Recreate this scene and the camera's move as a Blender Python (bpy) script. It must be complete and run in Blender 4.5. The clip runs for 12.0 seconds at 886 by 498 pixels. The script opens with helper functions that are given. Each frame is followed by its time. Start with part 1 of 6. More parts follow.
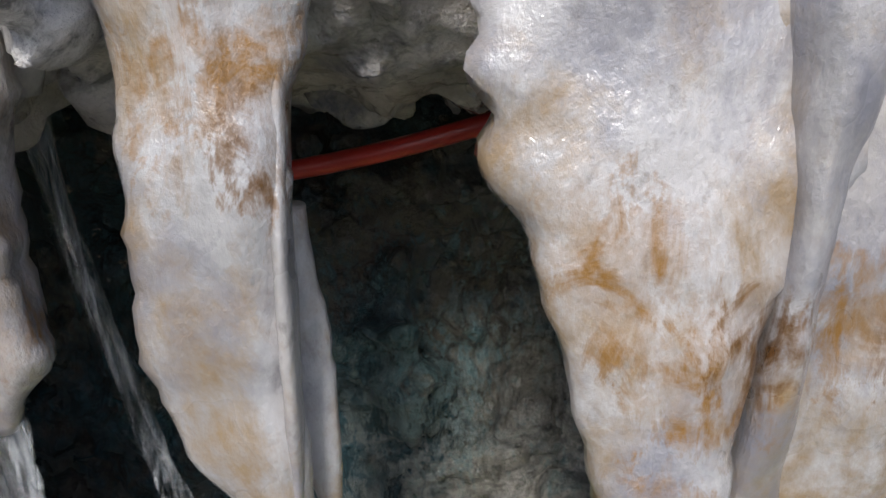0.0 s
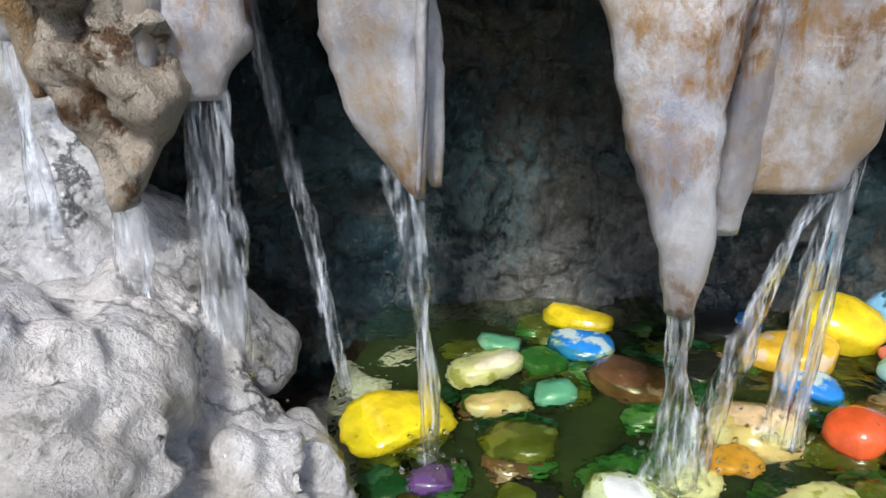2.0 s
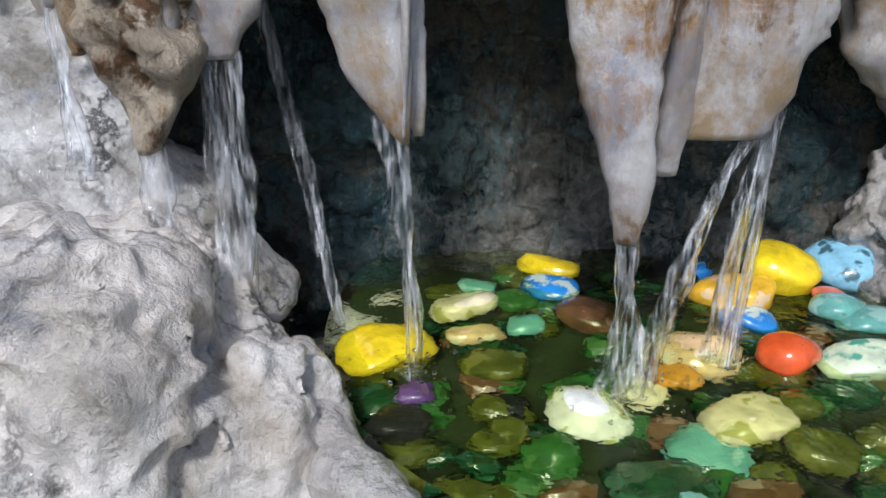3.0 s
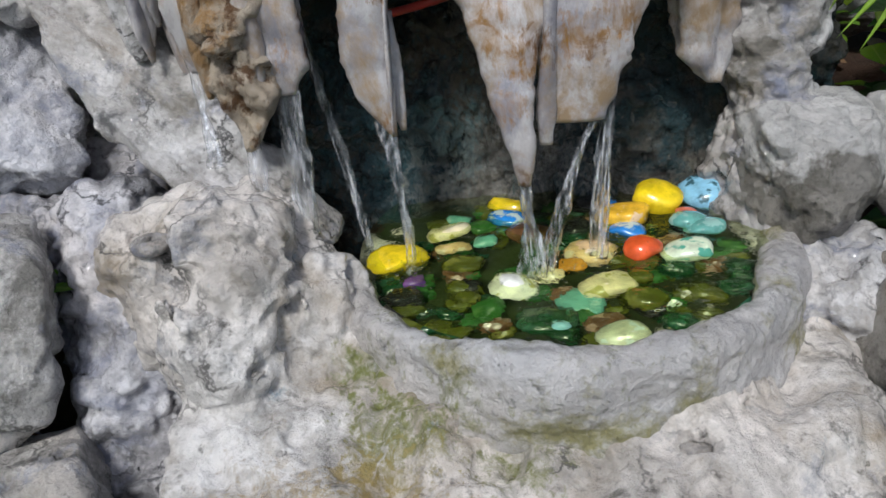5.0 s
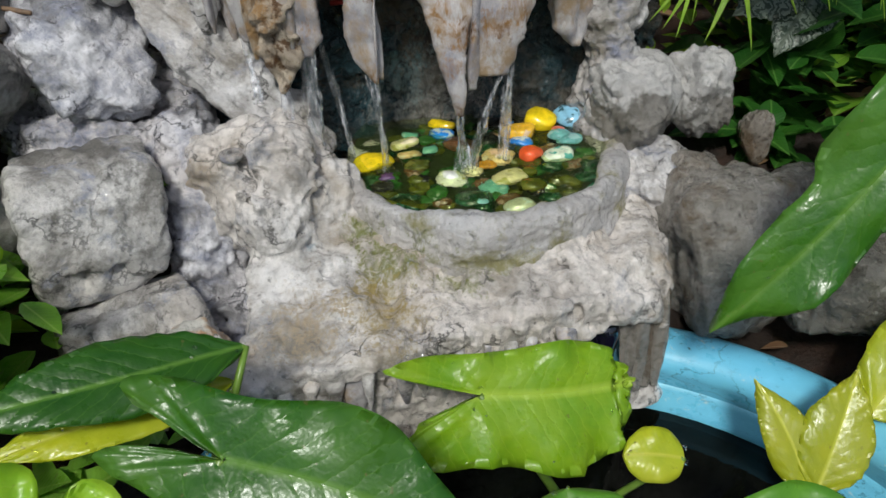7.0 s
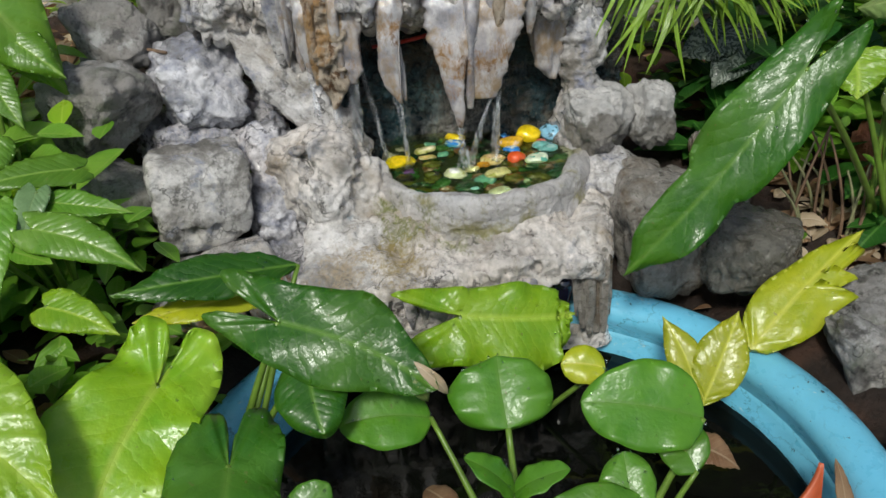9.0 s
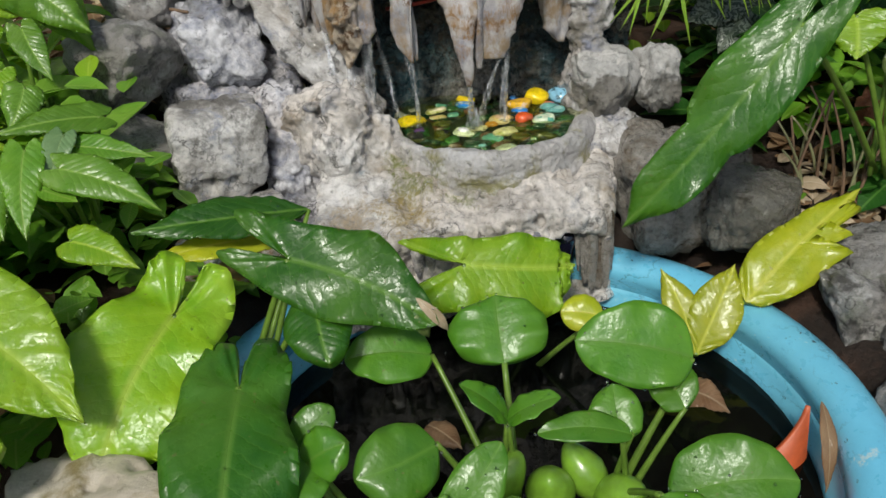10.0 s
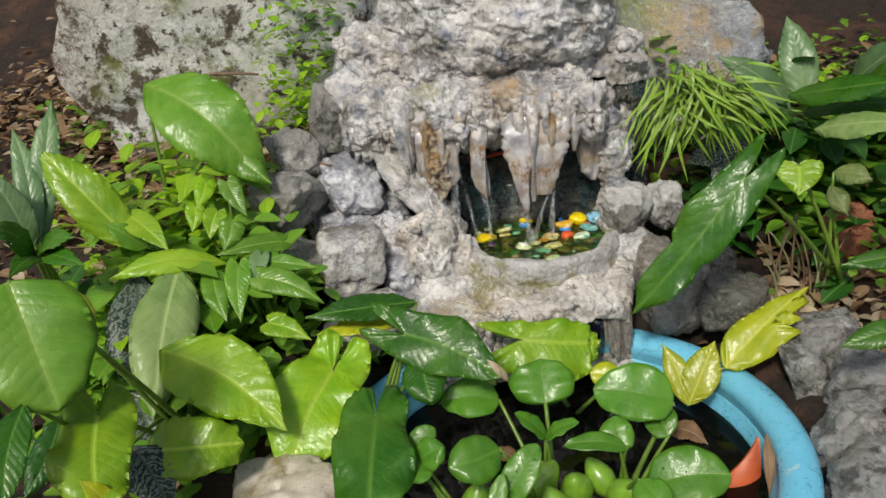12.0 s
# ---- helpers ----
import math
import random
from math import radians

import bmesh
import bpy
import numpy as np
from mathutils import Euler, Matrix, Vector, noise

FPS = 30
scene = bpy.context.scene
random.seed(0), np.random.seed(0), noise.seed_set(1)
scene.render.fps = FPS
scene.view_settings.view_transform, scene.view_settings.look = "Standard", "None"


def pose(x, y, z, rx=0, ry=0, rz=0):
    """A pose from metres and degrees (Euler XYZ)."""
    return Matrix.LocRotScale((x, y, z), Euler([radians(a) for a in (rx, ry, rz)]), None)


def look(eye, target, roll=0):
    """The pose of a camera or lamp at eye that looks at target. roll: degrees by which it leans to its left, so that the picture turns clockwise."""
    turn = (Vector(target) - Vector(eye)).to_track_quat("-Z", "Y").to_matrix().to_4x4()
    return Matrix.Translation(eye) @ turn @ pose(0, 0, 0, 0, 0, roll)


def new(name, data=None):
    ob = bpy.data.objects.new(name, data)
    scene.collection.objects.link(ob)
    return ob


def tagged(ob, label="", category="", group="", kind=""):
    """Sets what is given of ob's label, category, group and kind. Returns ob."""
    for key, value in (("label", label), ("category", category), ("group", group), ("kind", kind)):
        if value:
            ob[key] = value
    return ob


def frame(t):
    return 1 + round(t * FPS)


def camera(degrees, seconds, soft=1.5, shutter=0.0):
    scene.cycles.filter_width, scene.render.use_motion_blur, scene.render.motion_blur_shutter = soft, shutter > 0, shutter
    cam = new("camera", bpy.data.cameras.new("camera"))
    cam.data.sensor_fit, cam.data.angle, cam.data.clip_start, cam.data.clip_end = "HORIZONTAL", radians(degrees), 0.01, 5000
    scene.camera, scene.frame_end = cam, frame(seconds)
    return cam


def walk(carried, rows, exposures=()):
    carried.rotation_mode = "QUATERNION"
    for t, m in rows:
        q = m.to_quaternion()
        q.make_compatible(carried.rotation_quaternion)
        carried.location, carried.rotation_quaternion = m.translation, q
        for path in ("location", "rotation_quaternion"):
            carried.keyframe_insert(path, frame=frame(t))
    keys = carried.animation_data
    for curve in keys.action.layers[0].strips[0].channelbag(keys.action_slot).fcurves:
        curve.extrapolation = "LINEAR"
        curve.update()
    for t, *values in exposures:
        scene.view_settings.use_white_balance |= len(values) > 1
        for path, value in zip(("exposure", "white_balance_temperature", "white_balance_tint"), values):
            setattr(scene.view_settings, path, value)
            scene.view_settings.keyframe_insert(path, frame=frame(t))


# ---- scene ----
cam = camera(57.4, 12.0)
PATH = [
    (0, (0.007, 0.028, 0.426), (0.063, 1.858, -0.378), -1.9),
    (0.5, (-0.005, 0.007, 0.417), (0.019, 1.854, -0.35), -2.2),
    (1, (-0.013, -0.02, 0.408), (0.003, 1.839, -0.33), -1.9),
    (1.5, (-0.013, -0.042, 0.392), (-0.02, 1.804, -0.377), -1.4),
    (2, (-0.012, -0.066, 0.379), (-0.02, 1.776, -0.399), -0.6),
    (2.5, (-0.012, -0.084, 0.374), (-0.014, 1.751, -0.422), -1.1),
    (3, (-0.01, -0.11, 0.378), (0.012, 1.723, -0.42), -0.3),
    (3.5, (-0.008, -0.155, 0.395), (0.01, 1.667, -0.43), -1.6),
    (3.7, (-0.002, -0.168, 0.406), (-0.016, 1.643, -0.443), -2.7),
    (5.3, (0.041, -0.353, 0.463), (-0.102, 1.437, -0.416), -5.6),
    (5.5, (0.034, -0.387, 0.474), (-0.042, 1.407, -0.405), -4.4),
    (6, (0.007, -0.465, 0.52), (0.049, 1.298, -0.425), -3.5),
    (6.5, (-0.019, -0.523, 0.566), (0.094, 1.163, -0.504), -2.4),
    (6.7, (-0.023, -0.54, 0.577), (0.107, 1.114, -0.54), -2.0),
    (8.3, (0.07, -0.754, 0.646), (-0.008, 0.957, -0.387), -4.7),
    (8.5, (0.066, -0.792, 0.641), (-0.014, 0.921, -0.388), -3.9),
    (9, (0.058, -0.862, 0.67), (-0.004, 0.865, -0.337), -4.0),
    (9.5, (0.067, -0.885, 0.653), (0.008, 0.825, -0.382), -4.1),
    (10, (0.078, -0.918, 0.648), (-0.041, 0.795, -0.379), -4.1),
    (10.5, (0.098, -0.995, 0.687), (-0.073, 0.72, -0.327), -7.3),
    (11, (0.11, -1.116, 0.745), (-0.101, 0.657, -0.157), -7.6),
    (11.5, (0.121, -1.202, 0.781), (-0.104, 0.58, -0.101), -6.4),
    (12, (0.135, -1.307, 0.861), (-0.175, 0.493, 0.046), -6.9),
]
walk(cam, [(t, look(eye, target, roll)) for t, eye, target, roll in PATH], [(0.0, 0.52, 6150, 8), (0.5, 0.68, 6050, 7), (1.0, 0.76, 5950, 6), (2.5, 0.46, 5800, 8), (3.5, 0.28, 5800, 8), (6.0, 0.1, 6100, 5), (9.5, 0.03, 6350, 3), (12.0, 0.15, 6700, 4)])

# ---------------------------------------------------------------- light
world = bpy.data.worlds.new("overcast_sky")
scene.world = world
world.use_nodes = True
wn = world.node_tree
sky = wn.nodes.new("ShaderNodeTexSky")
sky.sky_type = "NISHITA"
sky.sun_disc = False
sky.sun_elevation = radians(51)
sky.sun_rotation = radians(191)
sky.dust_density = 3.0
sky.ozone_density = 1.0
wn.links.new(sky.outputs["Color"], wn.nodes["Background"].inputs["Color"])
wn.nodes["Background"].inputs["Strength"].default_value = 0.095
sun_data = bpy.data.lights.new("sun", "SUN")
sun_data.energy, sun_data.angle, sun_data.color = 2.5, radians(9), (1.0, 0.95, 0.87)
sun = new("sun", sun_data)
sun.matrix_world = look((-0.5, -2.4, 3.1), (0.0, 0.1, 0.2))

# ---------------------------------------------------------------- materials
def shader(name):
    m = bpy.data.materials.new(name)
    m.use_nodes = True
    return m, m.node_tree, m.node_tree.nodes["Principled BSDF"]


def node(tree, kind, **values):
    n = tree.nodes.new(kind)
    for key, value in values.items():
        n.inputs[key.replace("_", " ")].default_value = value
    return n


def ramp(tree, source, stops):
    r = tree.nodes.new("ShaderNodeValToRGB")
    e = r.color_ramp.elements
    while len(e) < len(stops):
        e.new(0.5)
    for item, (at, col) in zip(e, stops):
        item.position = at
        item.color = (*col, 1) if len(col) == 3 else (col[0], col[0], col[0], 1)
    tree.links.new(source, r.inputs["Fac"])
    return r.outputs["Color"]


def mixed(tree, fac, a, b, mode="MIX"):
    m = tree.nodes.new("ShaderNodeMix")
    m.data_type, m.blend_type = "RGBA", mode
    if isinstance(fac, float):
        m.inputs[0].default_value = fac
    else:
        tree.links.new(fac, m.inputs[0])
    for socket, v in ((m.inputs[6], a), (m.inputs[7], b)):
        if isinstance(v, tuple):
            socket.default_value = (*v, 1)
        else:
            tree.links.new(v, socket)
    return m.outputs[2]


def coords(tree, scale=(1, 1, 1)):
    c = tree.nodes.new("ShaderNodeTexCoord")
    mp = tree.nodes.new("ShaderNodeMapping")
    mp.inputs["Scale"].default_value = scale
    tree.links.new(c.outputs["Object"], mp.inputs["Vector"])
    return mp.outputs["Vector"]


def grain(tree, vec, scale, detail=5.0, rough=0.6, distort=0.0):
    n = node(tree, "ShaderNodeTexNoise", Scale=scale, Detail=detail, Roughness=rough, Distortion=distort)
    tree.links.new(vec, n.inputs["Vector"])
    return n.outputs["Fac"]


def cells(tree, vec, scale, feature="F1"):
    n = node(tree, "ShaderNodeTexVoronoi", Scale=scale)
    n.feature = feature
    tree.links.new(vec, n.inputs["Vector"])
    return n.outputs["Distance"]


def relief(tree, bsdf, layers):
    """Chained bumps: (height, strength, distance)."""
    last = None
    for height, strength, distance in layers:
        b = node(tree, "ShaderNodeBump", Strength=strength, Distance=distance)
        tree.links.new(height, b.inputs["Height"])
        if last:
            tree.links.new(last, b.inputs["Normal"])
        last = b.outputs["Normal"]
    tree.links.new(last, bsdf.inputs["Normal"])
    tree.links.new(last, bsdf.inputs["Coat Normal"])


def shift_by_object(tree, vec):
    """Moves the pattern from piece to piece."""
    info = tree.nodes.new("ShaderNodeObjectInfo")
    mul = tree.nodes.new("ShaderNodeVectorMath")
    mul.operation = "SCALE"
    mul.inputs[0].default_value = (17.0, 5.0, 9.0)
    tree.links.new(info.outputs["Random"], mul.inputs["Scale"])
    add = tree.nodes.new("ShaderNodeVectorMath")
    tree.links.new(vec, add.inputs[0])
    tree.links.new(mul.outputs[0], add.inputs[1])
    return add.outputs[0], info.outputs["Random"]


def stone(name, dark, mid, light, stains=(), scale=1.0, rough=(0.3, 0.65), bump=1.0, stretch=(1, 1, 1), coat=0.25, pits=0.5, patches=(), cap=None, cracks=0.0):
    """Mineral surface: three tones over two scales, stains as (colour, scale, from, to), patches as (colour, middle, reach),
    fine relief and a wet sheen."""
    m, t, b = shader(name)
    vec, chance = shift_by_object(t, coords(t, stretch))
    big = grain(t, vec, 16 * scale, 6, 0.66)
    small = grain(t, vec, 85 * scale, 7, 0.68)
    crumb = grain(t, vec, 40 * scale, 8, 0.72)
    between = tuple(0.35 * a + 0.65 * c for a, c in zip(mid, light))
    col = ramp(t, crumb, [(0.28, mid), (0.42, between), (0.55, light), (0.75, tuple(min(0.85, 1.1 * c) for c in light))])
    col = mixed(t, ramp(t, big, [(0.34, (0.7,)), (0.52, (0.0,))]), col, mid)
    wide = grain(t, vec, 5 * scale, 3, 0.5)
    warm = mixed(t, 1.0, col, (0.96, 0.91, 0.86), "MULTIPLY")
    col = mixed(t, ramp(t, wide, [(0.42, (0.0,)), (0.62, (1.0,))]), col, warm)
    col = mixed(t, ramp(t, small, [(0.29, (0.95,)), (0.41, (0.0,))]), col, dark)
    col = mixed(t, ramp(t, grain(t, vec, 130 * scale, 6, 0.7), [(0.3, (0.55,)), (0.46, (0.0,))]), col, mid)
    for n, (tone, size, lo, hi) in enumerate(stains):
        shifted = t.nodes.new("ShaderNodeVectorMath")
        shifted.inputs[1].default_value = (3.1 * n + 1.7, 0.9 * n, 2.3 * n + 0.4)
        t.links.new(vec, shifted.inputs[0])
        patch = grain(t, shifted.outputs[0], size, 7, 0.7, 0.25)
        col = mixed(t, ramp(t, patch, [(lo - 0.06, (0.0,)), (hi - 0.06, (1.0,))]), col, tone)
    if cracks:
        line = t.nodes.new("ShaderNodeMath")
        line.operation = "SUBTRACT"
        line.inputs[1].default_value = 0.5
        t.links.new(grain(t, vec, 17, 7, 0.6), line.inputs[0])
        thin = t.nodes.new("ShaderNodeMath")
        thin.operation = "ABSOLUTE"
        t.links.new(line.outputs[0], thin.inputs[0])
        some = ramp(t, grain(t, vec, 11, 3), [(0.45, (0.0,)), (0.6, (1.0,))])
        crack_mask = mixed(t, 1.0, ramp(t, thin.outputs[0], [(0.004, (cracks,)), (0.018, (0.0,))]), some, "MULTIPLY")
        col = mixed(t, crack_mask, col, tuple(0.5 * c for c in dark))
    if cap:
        tone, foot = cap
        up = t.nodes.new("ShaderNodeSeparateXYZ")
        t.links.new(t.nodes.new("ShaderNodeTexCoord").outputs["Object"], up.inputs[0])
        edge = t.nodes.new("ShaderNodeMath")
        edge.operation = "MULTIPLY_ADD"
        edge.inputs[1].default_value = 9.0
        t.links.new(up.outputs["Z"], edge.inputs[0])
        t.links.new(grain(t, vec, 30, 6, 0.65), edge.inputs[2])
        white = mixed(t, 0.75, col, mixed(t, ramp(t, crumb, [(0.35, (0.0,)), (0.6, (1.0,))]), tuple(0.6 * c for c in tone), tone))
        col = mixed(t, ramp(t, edge.outputs[0], [(foot + 0.46, (0.0,)), (foot + 0.56, (1.0,))]), col, white)
    if patches:
        here = t.nodes.new("ShaderNodeTexCoord").outputs["Object"]
        soft_edge, streak = grain(t, here, 60, 6, 0.75, 0.8), grain(t, coords(t, (1, 1, 0.35)), 240, 4, 0.7, 0.5)
        both = t.nodes.new("ShaderNodeMath")
        both.operation = "ADD"
        t.links.new(soft_edge, both.inputs[0])
        t.links.new(streak, both.inputs[1])
        blur = t.nodes.new("ShaderNodeMath")
        blur.operation = "MULTIPLY_ADD"
        blur.inputs[1].default_value, blur.inputs[2].default_value = 1.9, -1.6
        t.links.new(both.outputs[0], blur.inputs[0])
        blur = blur.outputs[0]
        net = t.nodes.new("ShaderNodeMath")
        net.operation = "SUBTRACT"
        net.inputs[1].default_value = 0.5
        t.links.new(grain(t, coords(t, (1, 1, 0.7)), 48, 6, 0.62, 0.9), net.inputs[0])
        size = t.nodes.new("ShaderNodeMath")
        size.operation = "ABSOLUTE"
        t.links.new(net.outputs[0], size.inputs[0])
        veined = ramp(t, size.outputs[0], [(0.0, (1.0,)), (0.03, (0.8,)), (0.09, (0.3,))])
        for tone, middle, reach in patches:
            far = t.nodes.new("ShaderNodeVectorMath")
            far.operation = "DISTANCE"
            far.inputs[1].default_value = middle
            t.links.new(here, far.inputs[0])
            edge = t.nodes.new("ShaderNodeMath")
            edge.operation = "MULTIPLY_ADD"
            edge.inputs[1].default_value = 1 / reach
            t.links.new(far.outputs["Value"], edge.inputs[0])
            t.links.new(blur, edge.inputs[2])
            cover = t.nodes.new("ShaderNodeMath")
            cover.operation = "MULTIPLY"
            t.links.new(ramp(t, edge.outputs[0], [(0.4, (1.0,)), (0.8, (0.5,)), (1.15, (0.0,))]), cover.inputs[0])
            t.links.new(veined, cover.inputs[1])
            col = mixed(t, cover.outputs[0], col, tone)
    t.links.new(col, b.inputs["Base Color"])
    t.links.new(ramp(t, grain(t, vec, 40 * scale, 3), [(0.35, (rough[0],)), (0.65, (rough[1],))]), b.inputs["Roughness"])
    b.inputs["Coat Weight"].default_value = coat
    b.inputs["Coat Roughness"].default_value = 0.05
    pit = ramp(t, cells(t, vec, 120 * scale), [(0.05, (0.0,)), (0.4, (1.0,))])
    nodule = ramp(t, cells(t, vec, 55 * scale, "SMOOTH_F1"), [(0.0, (1.0,)), (0.75, (0.0,))])
    speck = grain(t, vec, 230 * scale, 5, 0.65)
    relief(t, b, [(big, 0.5 * bump, 0.012), (nodule, 0.4 * min(bump, 1.4), 0.004), (crumb, 0.75 * bump, 0.007), (pit, 0.6 * pits * bump, 0.002), (small, 0.75 * bump, 0.0045), (speck, 0.5 * bump, 0.0012)])
    return m


def plain(name, colour, rough=0.4, metal=0.0, spread=0.25, bump=0.3, scale=60.0, coat=0.0):
    m, t, b = shader(name)
    vec, chance = shift_by_object(t, coords(t))
    n = grain(t, vec, scale, 4)
    low = tuple(c * (1 - spread) for c in colour)
    high = tuple(min(1, c * (1 + spread)) for c in colour)
    t.links.new(ramp(t, n, [(0.3, low), (0.7, high)]), b.inputs["Base Color"])
    b.inputs["Roughness"].default_value, b.inputs["Metallic"].default_value = rough, metal
    b.inputs["Coat Weight"].default_value = coat
    b.inputs["Coat Roughness"].default_value = 0.1
    relief(t, b, [(n, bump, 0.002)])
    return m


RUST, OCHRE, BLUE, MOSS = (0.1, 0.045, 0.012), (0.24, 0.12, 0.028), (0.17, 0.25, 0.31), (0.14, 0.15, 0.03)
lime = stone("wet_limescale", (0.08, 0.075, 0.075), (0.36, 0.346, 0.348), (0.7, 0.682, 0.69), [((0.2, 0.18, 0.155), 9, 0.54, 0.7), ((0.3, 0.25, 0.2), 16, 0.6, 0.78), ((0.2, 0.21, 0.28), 22, 0.58, 0.72), ((0.13, 0.125, 0.125), 34, 0.64, 0.73)], coat=1.0, bump=1.0, rough=(0.2, 0.5), cracks=0.9,
             patches=[((0.42, 0.27, 0.12), (0.03, 0.19, 0.5), 0.07), ((0.3, 0.28, 0.14), (-0.12, 0.2, 0.5), 0.06)])
drip = stone("dripstone", (0.15, 0.135, 0.125), (0.29, 0.278, 0.283), (0.47, 0.456, 0.473), [((0.28, 0.2, 0.125), 34, 0.52, 0.68), ((0.22, 0.215, 0.25), 25, 0.54, 0.7)], stretch=(1, 1, 0.7), coat=0.9, bump=0.3, pits=0.2, rough=(0.2, 0.45),
             patches=[(OCHRE, (-0.024, 0.165, 0.397), 0.026), (RUST, (-0.022, 0.162, 0.388), 0.014), (OCHRE, (0.04, 0.155, 0.365), 0.026), (OCHRE, (0.06, 0.15, 0.345), 0.024),
                      (RUST, (0.068, 0.152, 0.35), 0.016), (OCHRE, (0.092, 0.16, 0.352), 0.024), (RUST, (0.1, 0.16, 0.342), 0.014), (OCHRE, (0.115, 0.165, 0.362), 0.022),
                      (OCHRE, (0.05, 0.148, 0.318), 0.016), (RUST, (0.055, 0.145, 0.272), 0.012), (OCHRE, (-0.075, 0.17, 0.35), 0.02), (OCHRE, (-0.022, 0.158, 0.306), 0.012)])
rustdrip = stone("rusty_dripstone", (0.09, 0.06, 0.03), (0.27, 0.2, 0.125), (0.48, 0.41, 0.33), [((0.34, 0.2, 0.08), 34, 0.56, 0.66), (RUST, 60, 0.6, 0.68)], stretch=(1, 1, 0.7), coat=0.4, bump=1.6, pits=0.9)
# Dark wet rock, its colour deepened for the hood's shade; lighter patches low.
cave = stone("shaded_wet_cave_rock", (0.012, 0.012, 0.011), (0.05, 0.046, 0.037), (0.125, 0.115, 0.094), [((0.02, 0.05, 0.06), 15, 0.5, 0.6), ((0.2, 0.18, 0.14), 75, 0.68, 0.74)], rough=(0.08, 0.35), coat=1.0, bump=2.2,
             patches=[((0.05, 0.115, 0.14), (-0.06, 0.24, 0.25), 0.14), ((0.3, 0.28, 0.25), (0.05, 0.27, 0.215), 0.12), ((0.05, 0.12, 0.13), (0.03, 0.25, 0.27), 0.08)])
mossy = stone("mossy_limescale", (0.085, 0.077, 0.07), (0.42, 0.396, 0.38), (0.76, 0.73, 0.72), [((0.2, 0.18, 0.155), 9, 0.54, 0.7), ((0.29, 0.23, 0.16), 11, 0.56, 0.74), ((0.24, 0.245, 0.28), 20, 0.62, 0.76), ((0.13, 0.12, 0.11), 32, 0.66, 0.74), (BLUE, 24, 0.7, 0.79)], coat=1.0, bump=1.0, rough=(0.2, 0.5), cracks=0.9,
              patches=[((0.1, 0.12, 0.015), (-0.035, 0.075, 0.165), 0.035), ((0.16, 0.17, 0.03), (-0.02, 0.06, 0.16), 0.05), ((0.13, 0.15, 0.02), (-0.045, 0.09, 0.18), 0.03), ((0.2, 0.13, 0.02), (-0.043, 0.02, 0.155), 0.025), (MOSS, (-0.015, 0.05, 0.158), 0.055), (MOSS, (0.045, 0.035, 0.15), 0.04), ((0.3, 0.22, 0.07), (-0.03, 0.0, 0.15), 0.06), (MOSS, (-0.035, 0.085, 0.18), 0.03),
                       ((0.17, 0.12, 0.02), (-0.046, 0.03, 0.14), 0.022), ((0.36, 0.28, 0.18), (-0.1, -0.01, 0.16), 0.06), (BLUE, (-0.1, 0.075, 0.178), 0.018), (BLUE, (-0.145, 0.09, 0.18), 0.015)])
lilac = stone("lilac_lime_mortar", (0.08, 0.078, 0.088), (0.36, 0.35, 0.38), (0.74, 0.728, 0.77), [((0.17, 0.165, 0.175), 11, 0.52, 0.66), ((0.24, 0.25, 0.33), 20, 0.55, 0.7), ((0.1, 0.1, 0.11), 34, 0.64, 0.72)], coat=1.0, bump=1.0, rough=(0.2, 0.5), cracks=0.9)
rimstone = stone("basin_lip_stone", (0.16, 0.155, 0.15), (0.36, 0.35, 0.355), (0.56, 0.55, 0.56), [((0.24, 0.22, 0.1), 18, 0.58, 0.7)], coat=0.9, bump=1.1, pits=0.4,
                 patches=[(MOSS, (-0.02, 0.1, 0.19), 0.04), (MOSS, (0.02, 0.06, 0.18), 0.035), (MOSS, (0.1, 0.06, 0.2), 0.03)])
rockgrey = stone("grey_stone", (0.06, 0.055, 0.05), (0.16, 0.153, 0.148), (0.3, 0.292, 0.288), [((0.46, 0.45, 0.44), 24, 0.6, 0.72), ((0.12, 0.13, 0.09), 12, 0.6, 0.75), ((0.07, 0.065, 0.06), 20, 0.6, 0.68)], coat=0.8, bump=1.3, cracks=0.8)
rockwhite = stone("lime_coated_stone", (0.05, 0.047, 0.045), (0.29, 0.278, 0.268), (0.64, 0.62, 0.61), [((0.14, 0.128, 0.112), 10, 0.52, 0.66), ((0.14, 0.13, 0.115), 18, 0.58, 0.7), ((0.27, 0.28, 0.34), 26, 0.62, 0.72)], coat=0.8, bump=1.0, cracks=0.8)
rockbrown = stone("brown_wet_stone", (0.045, 0.035, 0.026), (0.16, 0.143, 0.12), (0.33, 0.305, 0.275), [((0.36, 0.34, 0.31), 30, 0.6, 0.7), ((0.13, 0.09, 0.05), 14, 0.56, 0.7)], rough=(0.15, 0.5), coat=0.9, bump=1.6, pits=0.8)
rockcap = stone("lime_capped_stone", (0.05, 0.047, 0.042), (0.15, 0.14, 0.128), (0.28, 0.268, 0.25), [((0.1, 0.09, 0.07), 18, 0.58, 0.7)], coat=0.9, bump=1.4, cap=((0.74, 0.72, 0.71), 0.0))
rockdark = stone("dark_wet_stone", (0.025, 0.025, 0.02), (0.075, 0.07, 0.057), (0.145, 0.137, 0.115), [((0.3, 0.29, 0.26), 40, 0.63, 0.7)], rough=(0.12, 0.45), coat=0.7, bump=1.4)
beige = stone("beige_stone", (0.22, 0.19, 0.15), (0.42, 0.37, 0.3), (0.55, 0.5, 0.42), [((0.25, 0.2, 0.1), 14, 0.58, 0.7)], coat=0.3, bump=0.5)
